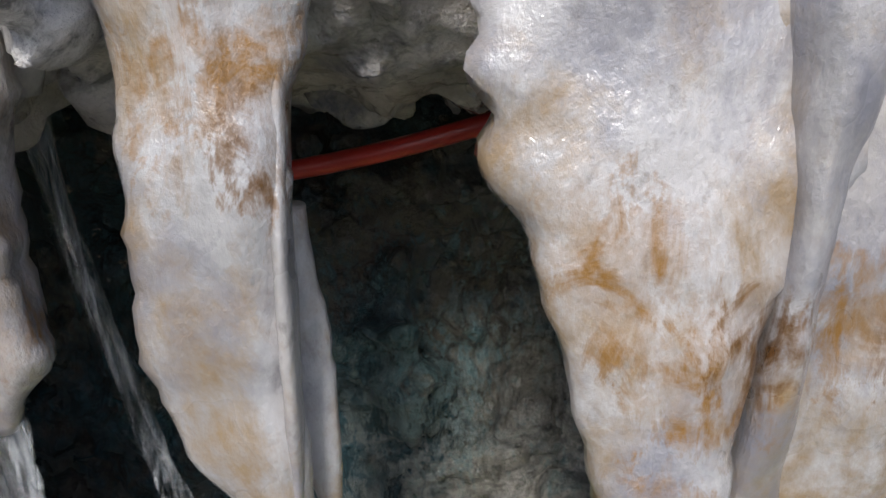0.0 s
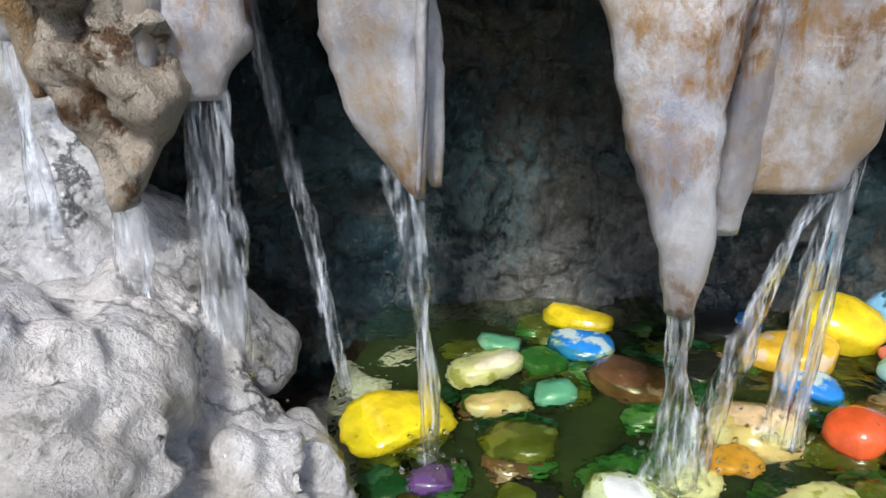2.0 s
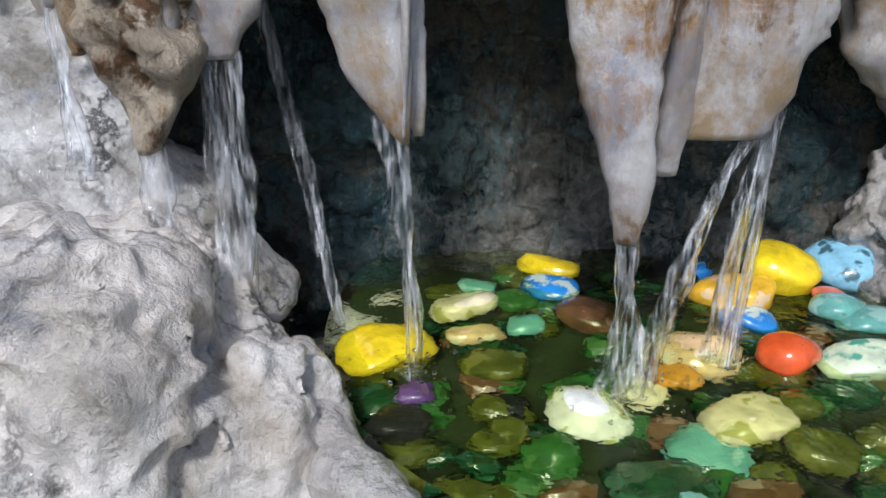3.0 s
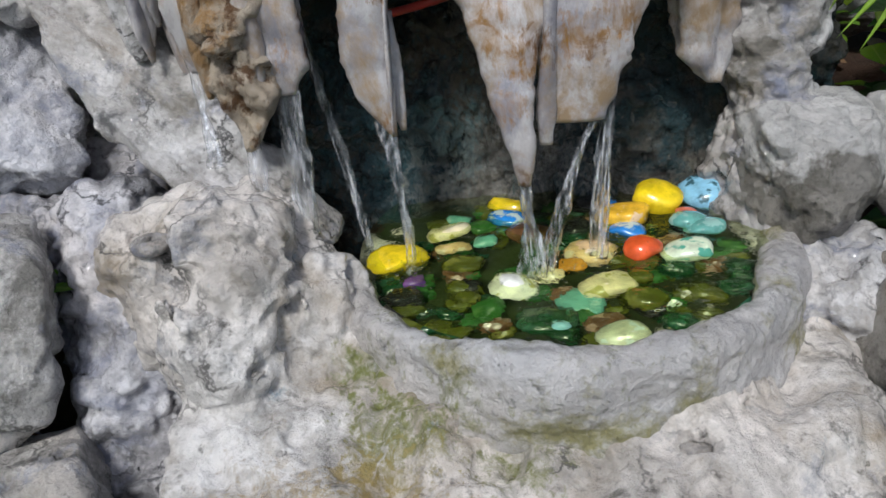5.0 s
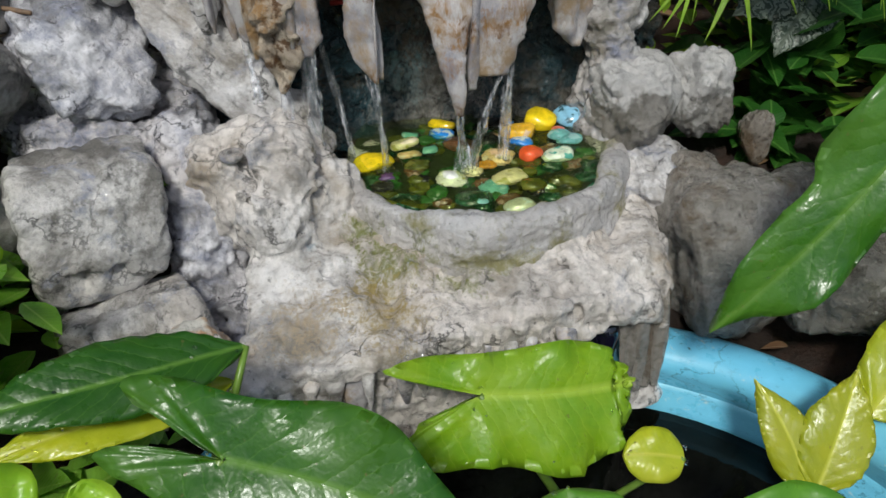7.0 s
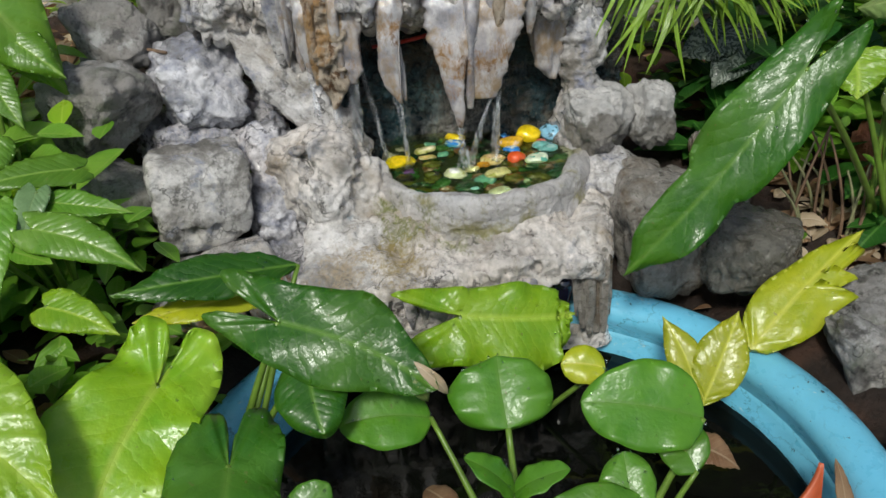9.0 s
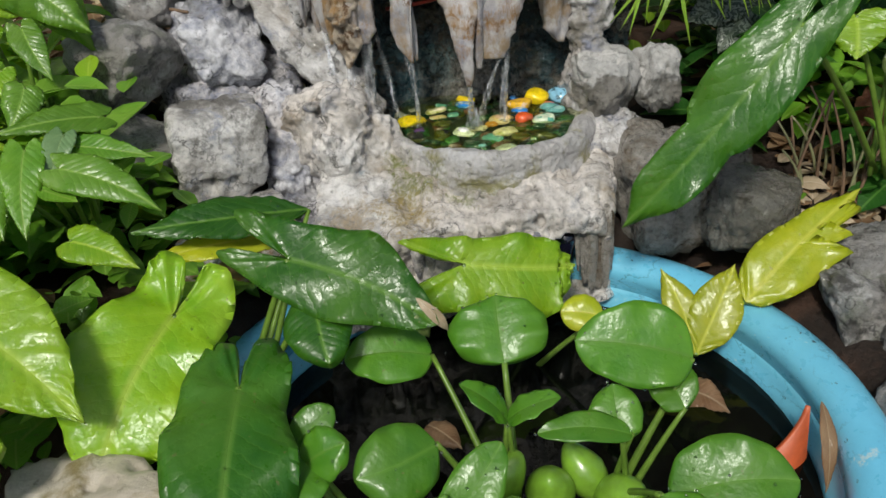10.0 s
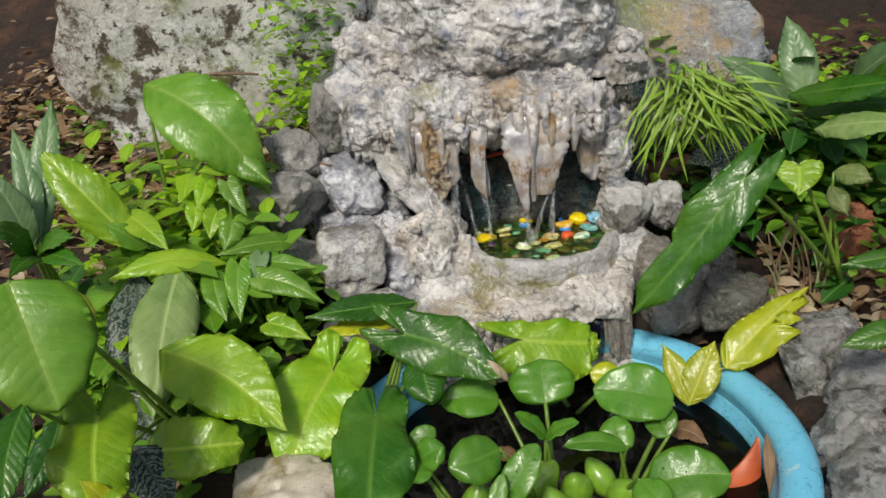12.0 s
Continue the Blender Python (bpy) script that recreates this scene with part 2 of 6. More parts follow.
rockorange = stone("orange_stone", (0.12, 0.06, 0.03), (0.38, 0.18, 0.06), (0.42, 0.28, 0.15), [((0.5, 0.48, 0.44), 20, 0.52, 0.62)], coat=0.5)
whitewash = stone("whitewashed_rock", (0.07, 0.06, 0.05), (0.42, 0.42, 0.4), (0.66, 0.66, 0.65), [((0.07, 0.05, 0.035), 16, 0.59, 0.66), ((0.16, 0.17, 0.05), 7, 0.6, 0.72), ((0.05, 0.03, 0.02), 40, 0.62, 0.68)], coat=0.1, bump=1.2, scale=0.7,
                  patches=[((0.2, 0.21, 0.05), (0.3, -0.1, 0.15), 0.2), ((0.12, 0.06, 0.035), (-0.42, -0.1, 0.1), 0.2), ((0.14, 0.08, 0.04), (-0.2, -0.12, -0.3), 0.2)])
slate = stone("wet_slate", (0.08, 0.085, 0.1), (0.2, 0.21, 0.235), (0.32, 0.33, 0.36), [((0.35, 0.25, 0.14), 10, 0.58, 0.7), ((0.5, 0.5, 0.5), 30, 0.64, 0.72)], coat=0.7, rough=(0.12, 0.4), cracks=0.8,
              patches=[((0.5, 0.36, 0.22), (0.02, -0.06, 0.08), 0.14), ((0.22, 0.26, 0.05), (-0.05, -0.06, 0.16), 0.16)])
soil = stone("dark_soil", (0.004, 0.003, 0.002), (0.014, 0.009, 0.006), (0.03, 0.017, 0.011), [((0.07, 0.032, 0.018), 6, 0.55, 0.68)], scale=0.7, rough=(0.6, 0.9), coat=0.0, bump=2.0)

# ---------------------------------------------------------------- tools for shapes
def mesh_of(name, verts, faces, material, smooth=True):
    me = bpy.data.meshes.new(name)
    me.from_pydata([tuple(v) for v in verts], [], [tuple(f) for f in faces])
    me.materials.append(material)
    if smooth:
        me.polygons.foreach_set("use_smooth", [True] * len(me.polygons))
    me.update()
    return me


def thing(name, label, category, at=(0, 0, 0), group="", kind=""):
    """An empty at the base of a thing, which parents its parts."""
    ob = new(name)
    ob.empty_display_size = 0.02
    ob.location = at
    return tagged(ob, label, category, group, kind)


def piece(name, me, parent=None, label="", at=None):
    """A mesh object, under its thing where one is given. Its mesh is in the thing's own space."""
    ob = new(name, me)
    if parent:
        ob.parent = parent
    if at is not None:
        ob.location = at
    return tagged(ob, label) if label else ob


def hashed(ix, iy, iz, seed):
    h = ix.astype(np.int64) * 374761393 + iy.astype(np.int64) * 668265263 + iz.astype(np.int64) * 2147483647 + seed * 144665
    h = (h ^ (h >> 13)) * 1274126177
    h = h ^ (h >> 16)
    return (h & 0xFFFF) / 32767.5 - 1.0


def wave(x, y, z, seed=0):
    """Smooth noise between -1 and 1."""
    fx, fy, fz = np.floor(x), np.floor(y), np.floor(z)
    u, v, w = x - fx, y - fy, z - fz
    u, v, w = u * u * (3 - 2 * u), v * v * (3 - 2 * v), w * w * (3 - 2 * w)
    ix, iy, iz = fx.astype(np.int64), fy.astype(np.int64), fz.astype(np.int64)
    out = 0
    for a in (0, 1):
        for b in (0, 1):
            for c in (0, 1):
                out = out + hashed(ix + a, iy + b, iz + c, seed) * (u if a else 1 - u) * (v if b else 1 - v) * (w if c else 1 - w)
    return out


def rough(x, y, z, size, octaves=3, seed=0):
    """Fractal noise whose largest lumps are size metres across."""
    out, amp = 0, 1.0
    for n in range(octaves):
        out = out + amp * wave(x / size, y / size, z / size, seed + 7 * n)
        size, amp = size * 0.5, amp * 0.5
    return out


def holes(x, y, z, size, seed, depth):
    """Pits and cracks, as a depth to take off a surface."""
    pit = np.clip(rough(x, y, z, size, 2, seed) - 0.42, 0, 1)
    crack = np.clip(0.07 - np.abs(rough(x, y, z, size * 2.4, 3, seed + 50)), 0, 1)
    return depth * (pit * 2.2 + crack * 5)


def summed(index, values, n):
    """Sums of value rows by index."""
    return np.stack([np.bincount(index, values[:, k], n) for k in range(3)], 1)


def mean_of_neighbours(points, quads):
    near, count, n = 0, 0, len(points)
    for a, b in ((0, 1), (1, 2), (2, 3), (3, 0)):
        near = near + summed(quads[:, a], points[quads[:, b]], n) + summed(quads[:, b], points[quads[:, a]], n)
        count = count + np.bincount(quads[:, a], minlength=n) + np.bincount(quads[:, b], minlength=n)
    return near / np.maximum(count, 1)[:, None]


def skin(field, lo, hi, step):
    """The surface field = 0 (inside below 0) within a box, as vertices and quads."""
    axes = [np.arange(a, b + step, step) for a, b in zip(lo, hi)]
    x, y, z = np.meshgrid(*axes, indexing="ij")
    v = field(x, y, z)
    inside = v < 0
    n = np.array(v.shape) - 1
    count = sum(inside[a : n[0] + a, b : n[1] + b, c : n[2] + c].astype(np.int8) for a in (0, 1) for b in (0, 1) for c in (0, 1))
    active = (count > 0) & (count < 8)
    idx = np.argwhere(active)
    number = -np.ones(active.shape, dtype=np.int64)
    number[active] = np.arange(len(idx))
    total, hits = np.zeros((len(idx), 3)), np.zeros(len(idx))
    corners = [(a, b, c) for a in (0, 1) for b in (0, 1) for c in (0, 1)]
    for p in corners:
        for axis in range(3):
            if p[axis]:
                continue
            q = list(p)
            q[axis] = 1
            va, vb = v[tuple((idx + p).T)], v[tuple((idx + q).T)]
            cross = (va < 0) != (vb < 0)
            s = np.where(cross, va / np.where(cross, va - vb, 1), 0)
            pos = np.repeat(np.array(p, float)[None], len(idx), 0)
            pos[:, axis] = s
            total += pos * cross[:, None]
            hits += cross
    verts = np.array(lo) + (idx + total / hits[:, None]) * step
    quads = []
    for axis in range(3):
        o, w = [k for k in range(3) if k != axis]
        head, tail = [slice(None)] * 3, [slice(None)] * 3
        head[axis], tail[axis] = slice(1, None), slice(0, -1)
        edge = np.argwhere(inside[tuple(tail)] != inside[tuple(head)])
        edge = edge[(edge[:, o] > 0) & (edge[:, w] > 0) & (edge[:, o] < n[o]) & (edge[:, w] < n[w])]
        ring = []
        for do, dw in ((-1, -1), (0, -1), (0, 0), (-1, 0)):
            c = edge.copy()
            c[:, o] += do
            c[:, w] += dw
            ring.append(number[tuple(c.T)])
        ring = np.stack(ring, 1)
        flip = inside[tuple(edge.T)] == (axis == 1)
        ring[flip] = ring[flip][:, ::-1]
        quads.append(ring)
    quads = np.concatenate(quads)
    for _ in range(3):
        verts = verts + 0.5 * (mean_of_neighbours(verts, quads) - verts)
    label = np.arange(len(verts))
    while True:
        low = label.copy()
        np.minimum.at(low, quads.ravel(), np.repeat(label[quads].min(1), 4))
        low = low[low]
        if (low == label).all():
            break
        label = low
    keep = label == np.bincount(label).argmax()
    renumber = np.cumsum(keep) - 1
    return verts[keep], renumber[quads[keep[quads[:, 0]]]]


def refine(verts, quads, detail):
    """Splits each quad in four, softens the result and moves it along its normals by detail(x, y, z)."""
    pairs = np.sort(np.concatenate([quads[:, [k, (k + 1) % 4]] for k in range(4)]), axis=1)
    key, back = np.unique(pairs[:, 0] * (len(verts) + 1) + pairs[:, 1], return_inverse=True)
    ends = np.stack([key // (len(verts) + 1), key % (len(verts) + 1)], 1)
    n, m = len(verts), len(quads)
    mids = (back.ravel() + n).reshape(4, m)
    hub = np.arange(m) + n + len(key)
    points = np.concatenate([verts, verts[ends].mean(1), verts[quads].mean(1)])
    fine = np.concatenate([np.stack([quads[:, k], mids[k], hub, mids[k - 1]], 1) for k in range(4)])
    points = points + 0.6 * (mean_of_neighbours(points, fine) - points)
    face = np.cross(points[fine[:, 2]] - points[fine[:, 0]], points[fine[:, 3]] - points[fine[:, 1]])
    normal = sum(summed(fine[:, k], face, len(points)) for k in range(4))
    normal /= np.maximum(np.linalg.norm(normal, axis=1, keepdims=True), 1e-12)
    return points + normal * detail(*points.T)[:, None], fine


def flaky(depth, size, seed, lean=0.4, tall=1.4):
    """Relief of a crust that has grown in flakes and crumbs."""
    def detail(x, y, z):
        d = np.tanh(5 * rough(x * 0.8, y, z * tall + lean * x, size, 2, seed)) + 0.5 * np.tanh(6 * rough(x, y, z, size * 0.45, 2, seed + 3))
        return depth * (d - 0.9 * np.abs(rough(x, y, z, size * 0.35, 2, seed + 9)) + 0.4)
    return detail


def slab(x, y, z, a, b, wide, thick, slope=0.6, soft=0.006):
    """A plate whose lower edge runs from a to b; its front leans back by slope above that edge."""
    a, b = np.array(a), np.array(b)
    d = b - a
    s = np.clip(((x - a[0]) * d[0] + (z - a[2]) * d[2]) / (d[0] ** 2 + d[2] ** 2), 0, 1)
    n = np.array((-d[2], d[0])) / math.hypot(d[0], d[2])
    rx, ry, rz = x - a[0] - s * d[0], y - a[1] - s * d[1], z - a[2] - s * d[2]
    e, f = rx * n[0] + rz * n[1], np.abs(rx * n[1] - rz * n[0])
    q = (np.abs(e - wide / 2) - wide / 2 + soft, np.abs(ry - slope * e - thick / 2) - thick / 2 + soft, f - 0.004)
    return np.sqrt(sum(np.maximum(k, 0) ** 2 for k in q)) + np.minimum(np.maximum(np.maximum(q[0], q[1]), q[2]), 0) - soft


def ball(x, y, z, c, r):
    """About the distance to an ellipsoid."""
    k = np.sqrt(((x - c[0]) / r[0]) ** 2 + ((y - c[1]) / r[1]) ** 2 + ((z - c[2]) / r[2]) ** 2)
    return (k - 1) * min(r)


def box(x, y, z, c, r, soft):
    q = [np.abs(p - o) - (s - soft) for p, o, s in zip((x, y, z), c, r)]
    out = np.sqrt(sum(np.maximum(a, 0) ** 2 for a in q))
    return out + np.minimum(np.maximum(np.maximum(q[0], q[1]), q[2]), 0) - soft


def limb(x, y, z, a, b, ra, rb):
    """A round cone from a to b."""
    a, b = np.array(a), np.array(b)
    d = b - a
    s = np.clip(((x - a[0]) * d[0] + (y - a[1]) * d[1] + (z - a[2]) * d[2]) / (d @ d), 0, 1)
    return np.sqrt((x - a[0] - s * d[0]) ** 2 + (y - a[1] - s * d[1]) ** 2 + (z - a[2] - s * d[2]) ** 2) - (ra + (rb - ra) * s)


def join(a, b, k=0.02):
    """A blended union."""
    h = np.clip(0.5 + 0.5 * (b - a) / k, 0, 1)
    return b + (a - b) * h - k * h * (1 - h)


def icosphere(level):
    bm = bmesh.new()
    bmesh.ops.create_icosphere(bm, subdivisions=level, radius=1)
    v = np.array([p.co[:] for p in bm.verts])
    f = [[p.index for p in q.verts] for q in bm.faces]
    bm.free()
    return v, f


SPHERES = {n: icosphere(n) for n in (2, 3, 4, 5)}


def rock_mesh(name, radii, material, seed, square=0.0, facets=5, lump=0.12, level=4, fine=0.045):
    """A stone: a ball squared off, cut by random flats, and roughened."""
    v, f = SPHERES[level]
    rng = np.random.RandomState(seed)
    v = v.copy()
    if square:
        p = 2 + 6 * square
        v /= (np.abs(v) ** p).sum(1, keepdims=True) ** (1 / p)
    for _ in range(facets):
        n = rng.normal(size=3)
        n /= np.linalg.norm(n)
        d = rng.uniform(0.68, 0.9)
        over = np.maximum(v @ n - d, 0)
        v -= over[:, None] * n * 0.85
    q = v + seed * 3.7
    if level > 4:
        v *= (1 - holes(q[:, 0], q[:, 1], q[:, 2], 0.3, seed, 0.13))[:, None]
    r = 1 + lump * rough(q[:, 0], q[:, 1], q[:, 2], 0.9, 3, seed) + fine * rough(q[:, 0], q[:, 1], q[:, 2], 0.16, 3, seed + 3)
    return mesh_of(name, v * r[:, None] * np.array(radii), f, material)


def loft(rows, around=28, seed=0, flute=0.17, lump=0.14, square=0.3, size=0.02):
    """A closed tongue through rows of (x, y, z, half width, half depth), with flutes running along it."""
    rows = np.array(rows, float)
    s = np.r_[0, np.cumsum(np.linalg.norm(np.diff(rows[:, :3], axis=0), axis=1))]
    n = max(16, int(s[-1] / 0.0028))
    t = np.linspace(0, s[-1], n)
    r = np.stack([np.interp(t, s, rows[:, k]) for k in range(5)], 1)
    for _ in range(3):
        r[1:-1] = 0.25 * r[:-2] + 0.5 * r[1:-1] + 0.25 * r[2:]
    a = np.linspace(0, 2 * math.pi, around, endpoint=False)
    e = 1 - 0.5 * square
    cx, cy = np.sign(np.cos(a)) * np.abs(np.cos(a)) ** e, np.sign(np.sin(a)) * np.abs(np.sin(a)) ** e
    x0 = r[:, 0, None] + r[:, 3, None] * cx
    y0 = r[:, 1, None] + r[:, 4, None] * cy
    z0 = r[:, 2, None] + 0 * cx
    fl = flute * wave(x0 * 220 + seed, y0 * 160, z0 * 14, seed) + lump * rough(x0, y0, z0, size, 3, seed + 5)
    ragged = 0.07 * wave(np.sign(cx) * 3 + seed, z0 * 95, 0 * z0, seed + 9) + 0.06 * wave(np.sign(cx) * 5 + seed, z0 * 260, 0 * z0, seed + 4)
    x = r[:, 0, None] + r[:, 3, None] * cx * (1 + 0.6 * fl + ragged)
    y = r[:, 1, None] + r[:, 4, None] * cy * (1 + 1.6 * fl)
    verts = np.stack([x, y, z0], -1).reshape(-1, 3)
    faces = [(i * around + j, i * around + (j + 1) % around, (i + 1) * around + (j + 1) % around, (i + 1) * around + j) for i in range(n - 1) for j in range(around)]
    faces += [tuple(range(around))[::-1], tuple((n - 1) * around + j for j in range(around))]
    return verts, faces


def tube(points, radii, around=10):
    """A bent rod through points."""
    p = [Vector(q) for q in points]
    verts, faces = [], []
    side = None
    for i, q in enumerate(p):
        d = (p[min(i + 1, len(p) - 1)] - p[max(i - 1, 0)]).normalized()
        if side is None:
            side = d.orthogonal().normalized()
        side = (side - d * side.dot(d)).normalized()
        up = d.cross(side)
        for j in range(around):
            a = 2 * math.pi * j / around
            verts.append(q + radii[i] * (math.cos(a) * side + math.sin(a) * up))
    for i in range(len(p) - 1):
        for j in range(around):
            k = (j + 1) % around
            faces.append((i * around + j, i * around + k, (i + 1) * around + k, (i + 1) * around + j))
    faces += [tuple(range(around))[::-1], tuple((len(p) - 1) * around + j for j in range(around))]
    return verts, faces


def bend(a, b, c, n=10):
    """Points of a curve from a to c that leans towards b."""
    a, b, c = Vector(a), Vector(b), Vector(c)
    return [(1 - t) ** 2 * a + 2 * t * (1 - t) * b + t * t * c for t in [i / (n - 1) for i in range(n)]]

# ---------------------------------------------------------------- ground, tub and pond
def ground_height(x, y):
    """Flat by the pond, rising to a bank behind the fountain and at its sides."""
    rise = np.clip((y - 0.05) / 0.5, 0, 1)
    far = np.clip((y - 0.5) / 1.5, 0, 1)
    left = np.clip((-0.18 - x) / 0.25, 0, 1) * np.clip((y + 0.75) / 0.6, 0, 1)
    hollow = np.clip(1.25 - np.hypot(x - 0.1, y + 0.28) / 0.33, 0, 1)
    return 0.03 + 0.2 * rise + 0.42 * far * far + 0.09 * left + 0.02 * rough(x, y, 0 * x, 0.12, 3, 4) - 0.3 * hollow


def make_ground():
    near = np.linspace(-1.0, 1.0, 121)
    reach = 1.12 ** np.arange(1, 33)
    line = np.r_[-(1 + 0.06 * np.cumsum(reach))[::-1], near, 1 + 0.06 * np.cumsum(reach)]
    x, y = np.meshgrid(line, line, indexing="ij")
    z = ground_height(x, y)
    n = len(line)
    faces = [(i * n + j, (i + 1) * n + j, (i + 1) * n + j + 1, i * n + j + 1) for i in range(n - 1) for j in range(n - 1)]
    ob = new("ground", mesh_of("ground", np.stack([x, y, z], -1).reshape(-1, 3), faces, soil))
    tagged(ob, "dark damp garden soil with red-brown crumbs", "ground", kind="structure")


make_ground()


def sky_block_wall():
    """An unseen plain wall behind the bank, added to cut sky light and reflections."""
    verts = [(x, y, z) for x in (-5, 5) for y in (1.95, 2.1) for z in (0.2, 3.4)]
    faces = [(0, 4, 5, 1), (2, 3, 7, 6), (1, 5, 7, 3), (0, 1, 3, 2), (4, 6, 7, 5), (0, 2, 6, 4)]
    tagged(new("wall_back", mesh_of("wall_back", verts, faces, soil, False)), "unseen plain dark wall added behind the bank to cut sky light", "wall", kind="structure")


sky_block_wall()

TUB = (0.10, -0.27)
tub_blue = stone("blue_plastic", (0.1, 0.36, 0.55), (0.15, 0.5, 0.72), (0.17, 0.54, 0.77), [((0.03, 0.06, 0.08), 45, 0.7, 0.73), ((0.5, 0.62, 0.66), 26, 0.68, 0.74)], rough=(0.25, 0.4), bump=0.12, coat=0.3, pits=0.05, stretch=(1, 1, 2), cracks=0.75)


def make_tub():
    """A round washtub with a rolled rim and a step inside it."""
    tub = thing("plastic_tub", "round sky-blue plastic tub with rolled rim, half full", "tub", (TUB[0], TUB[1], -0.2))
    n = 96

    def turned(profile, name, label=""):
        verts, faces, m = [], [], len(profile)
        for i in range(n):
            a = 2 * math.pi * i / n
            verts += [(r * math.cos(a), r * math.sin(a), z + 0.2) for r, z in profile]
        for i in range(n):
            for j in range(m - 1):
                k = (i + 1) % n
                faces.append((i * m + j, k * m + j, k * m + j + 1, i * m + j + 1))
        piece(name, mesh_of(name, verts, faces, tub_blue), tub, label)

    rim = [(0.352 + 0.03 * math.cos(a), 0.032 + 0.024 * math.sin(a)) for a in [math.pi * (1.15 - 1.45 * i / 14) for i in range(15)]]
    turned([(0.325, -0.02)] + rim + [(0.374, 0.0)], "rim")
    turned([(0.0, -0.2), (0.28, -0.2), (0.305, -0.14), (0.313, -0.022), (0.316, -0.005), (0.3245, 0.004), (0.326, 0.022), (0.33, 0.018), (0.33, -0.02), (0.315, -0.15), (0.29, -0.206), (0.0, -0.206)], "bowl")


make_tub()


def water_material(name, tint, scale, strength):
    m, t, b = shader(name)
    vec = coords(t)
    b.inputs["Base Color"].default_value = (*tint, 1)
    b.inputs["Roughness"].default_value = 0.03
    b.inputs["Transmission Weight"].default_value = 1.0
    b.inputs["IOR"].default_value = 1.33
    relief(t, b, [(grain(t, vec, scale, 3), strength, 0.004)])
    return m


pond_water = plain("murky_pond_water", (0.003, 0.0035, 0.0025), 0.03, spread=0.5, bump=0.12, scale=30)
pond_water.node_tree.nodes["Principled BSDF"].inputs["IOR"].default_value = 1.33
clear_water = water_material("clear_water", (0.95, 0.97, 0.95), 70, 0.6)
basin_clear = water_material("algae_tinted_water", (0.55, 0.64, 0.3), 60, 0.9)


def disc(name, centre, rx, ry, material, n=64):
    verts = [(0, 0, 0)] + [(rx * math.cos(2 * math.pi * i / n), ry * math.sin(2 * math.pi * i / n), 0) for i in range(n)]
    ob = new(name, mesh_of(name, verts, [(0, i + 1, (i + 1) % n + 1) for i in range(n)], material))
    ob.location = centre
    return ob


tagged(disc("pond_water", (TUB[0], TUB[1], -0.012), 0.3115, 0.3115, pond_water), "still dark pond water inside the blue tub", "water", kind="structure")

# ---------------------------------------------------------------- the rock fountain
fountain = thing("rock_fountain", "lime-crusted rock fountain with dripstone curtain and basin", "fountain")


def crust(name, field, lo, hi, step, material, label="", detail=None):
    v, f = skin(field, lo, hi, step)
    if detail:
        v, f = refine(v, f, detail)
    return piece(name, mesh_of(name, v, f, material), fountain, label)


def hood_field(x, y, z):
    d = box(x, y, z, (0.03, 0.42, 0.56), (0.2, 0.17, 0.2), 0.09)
    d = join(d, box(x, y, z, (0.0, 0.28, 0.46), (0.215, 0.10, 0.06), 0.05), 0.03)
    d = join(d, ball(x, y, z, (0.02, 0.33, 0.58), (0.17, 0.1, 0.11)), 0.03)
    d = join(d, ball(x, y, z, (0.16, 0.36, 0.6), (0.09, 0.1, 0.14)), 0.03)
    d = join(d, box(x, y, z, (-0.19, 0.28, 0.46), (0.11, 0.09, 0.07), 0.05), 0.03)
    d = join(d, ball(x, y, z, (0.22, 0.32, 0.41), (0.06, 0.07, 0.1)), 0.03)
    d = join(d, box(x, y, z, (0.0, 0.275, 0.42), (0.2, 0.06, 0.035), 0.03), 0.02)
    d = join(d, box(x, y, z, (-0.235, 0.35, 0.53), (0.075, 0.07, 0.09), 0.05), 0.015)
    d = join(d, box(x, y, z, (-0.155, 0.37, 0.66), (0.065, 0.07, 0.085), 0.05), 0.006)
    d = join(d, ball(x, y, z, (0.235, 0.36, 0.5), (0.07, 0.08, 0.09)), 0.015)
    d = d + 0.02 * np.exp(-((z - 0.523 - 0.05 * wave(x * 14, y * 3, 0 * z, 5) * 0.3) / 0.007) ** 2) * np.clip((0.4 - y) / 0.1, 0, 1)
    d = join(d, box(x, y, z, (-0.072, 0.2, 0.425), (0.03, 0.035, 0.022), 0.02), 0.015)
    shelf = rough(x * 0.3, y * 0.3, z + 0.25 * x, 0.022, 2, 8) * np.clip((z - 0.47) / 0.05, 0, 1)
    d = d + 0.006 * shelf
    front = wave(x * 120, y * 14, z * 7, 3) * np.clip((0.53 - z) / 0.04, 0, 1)
    return d + 0.017 * rough(x, y, z, 0.1, 3, 11) + 0.015 * front + 0.006 * np.abs(rough(x, y, z * 1.5, 0.03, 3, 5)) + holes(x, y, z * 1.8, 0.03, 6, 0.01)


crust("hood", hood_field, (-0.35, 0.1, 0.34), (0.33, 0.6, 0.79), 0.005, lime, "white lime-crusted overhanging hood", flaky(0.0042, 0.034, 301, 0.7, 1.7))


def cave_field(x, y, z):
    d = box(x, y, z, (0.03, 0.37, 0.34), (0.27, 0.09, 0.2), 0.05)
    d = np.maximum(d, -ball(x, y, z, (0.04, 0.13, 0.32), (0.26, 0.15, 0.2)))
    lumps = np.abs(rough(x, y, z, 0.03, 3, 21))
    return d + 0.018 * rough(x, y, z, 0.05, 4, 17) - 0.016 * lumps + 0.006


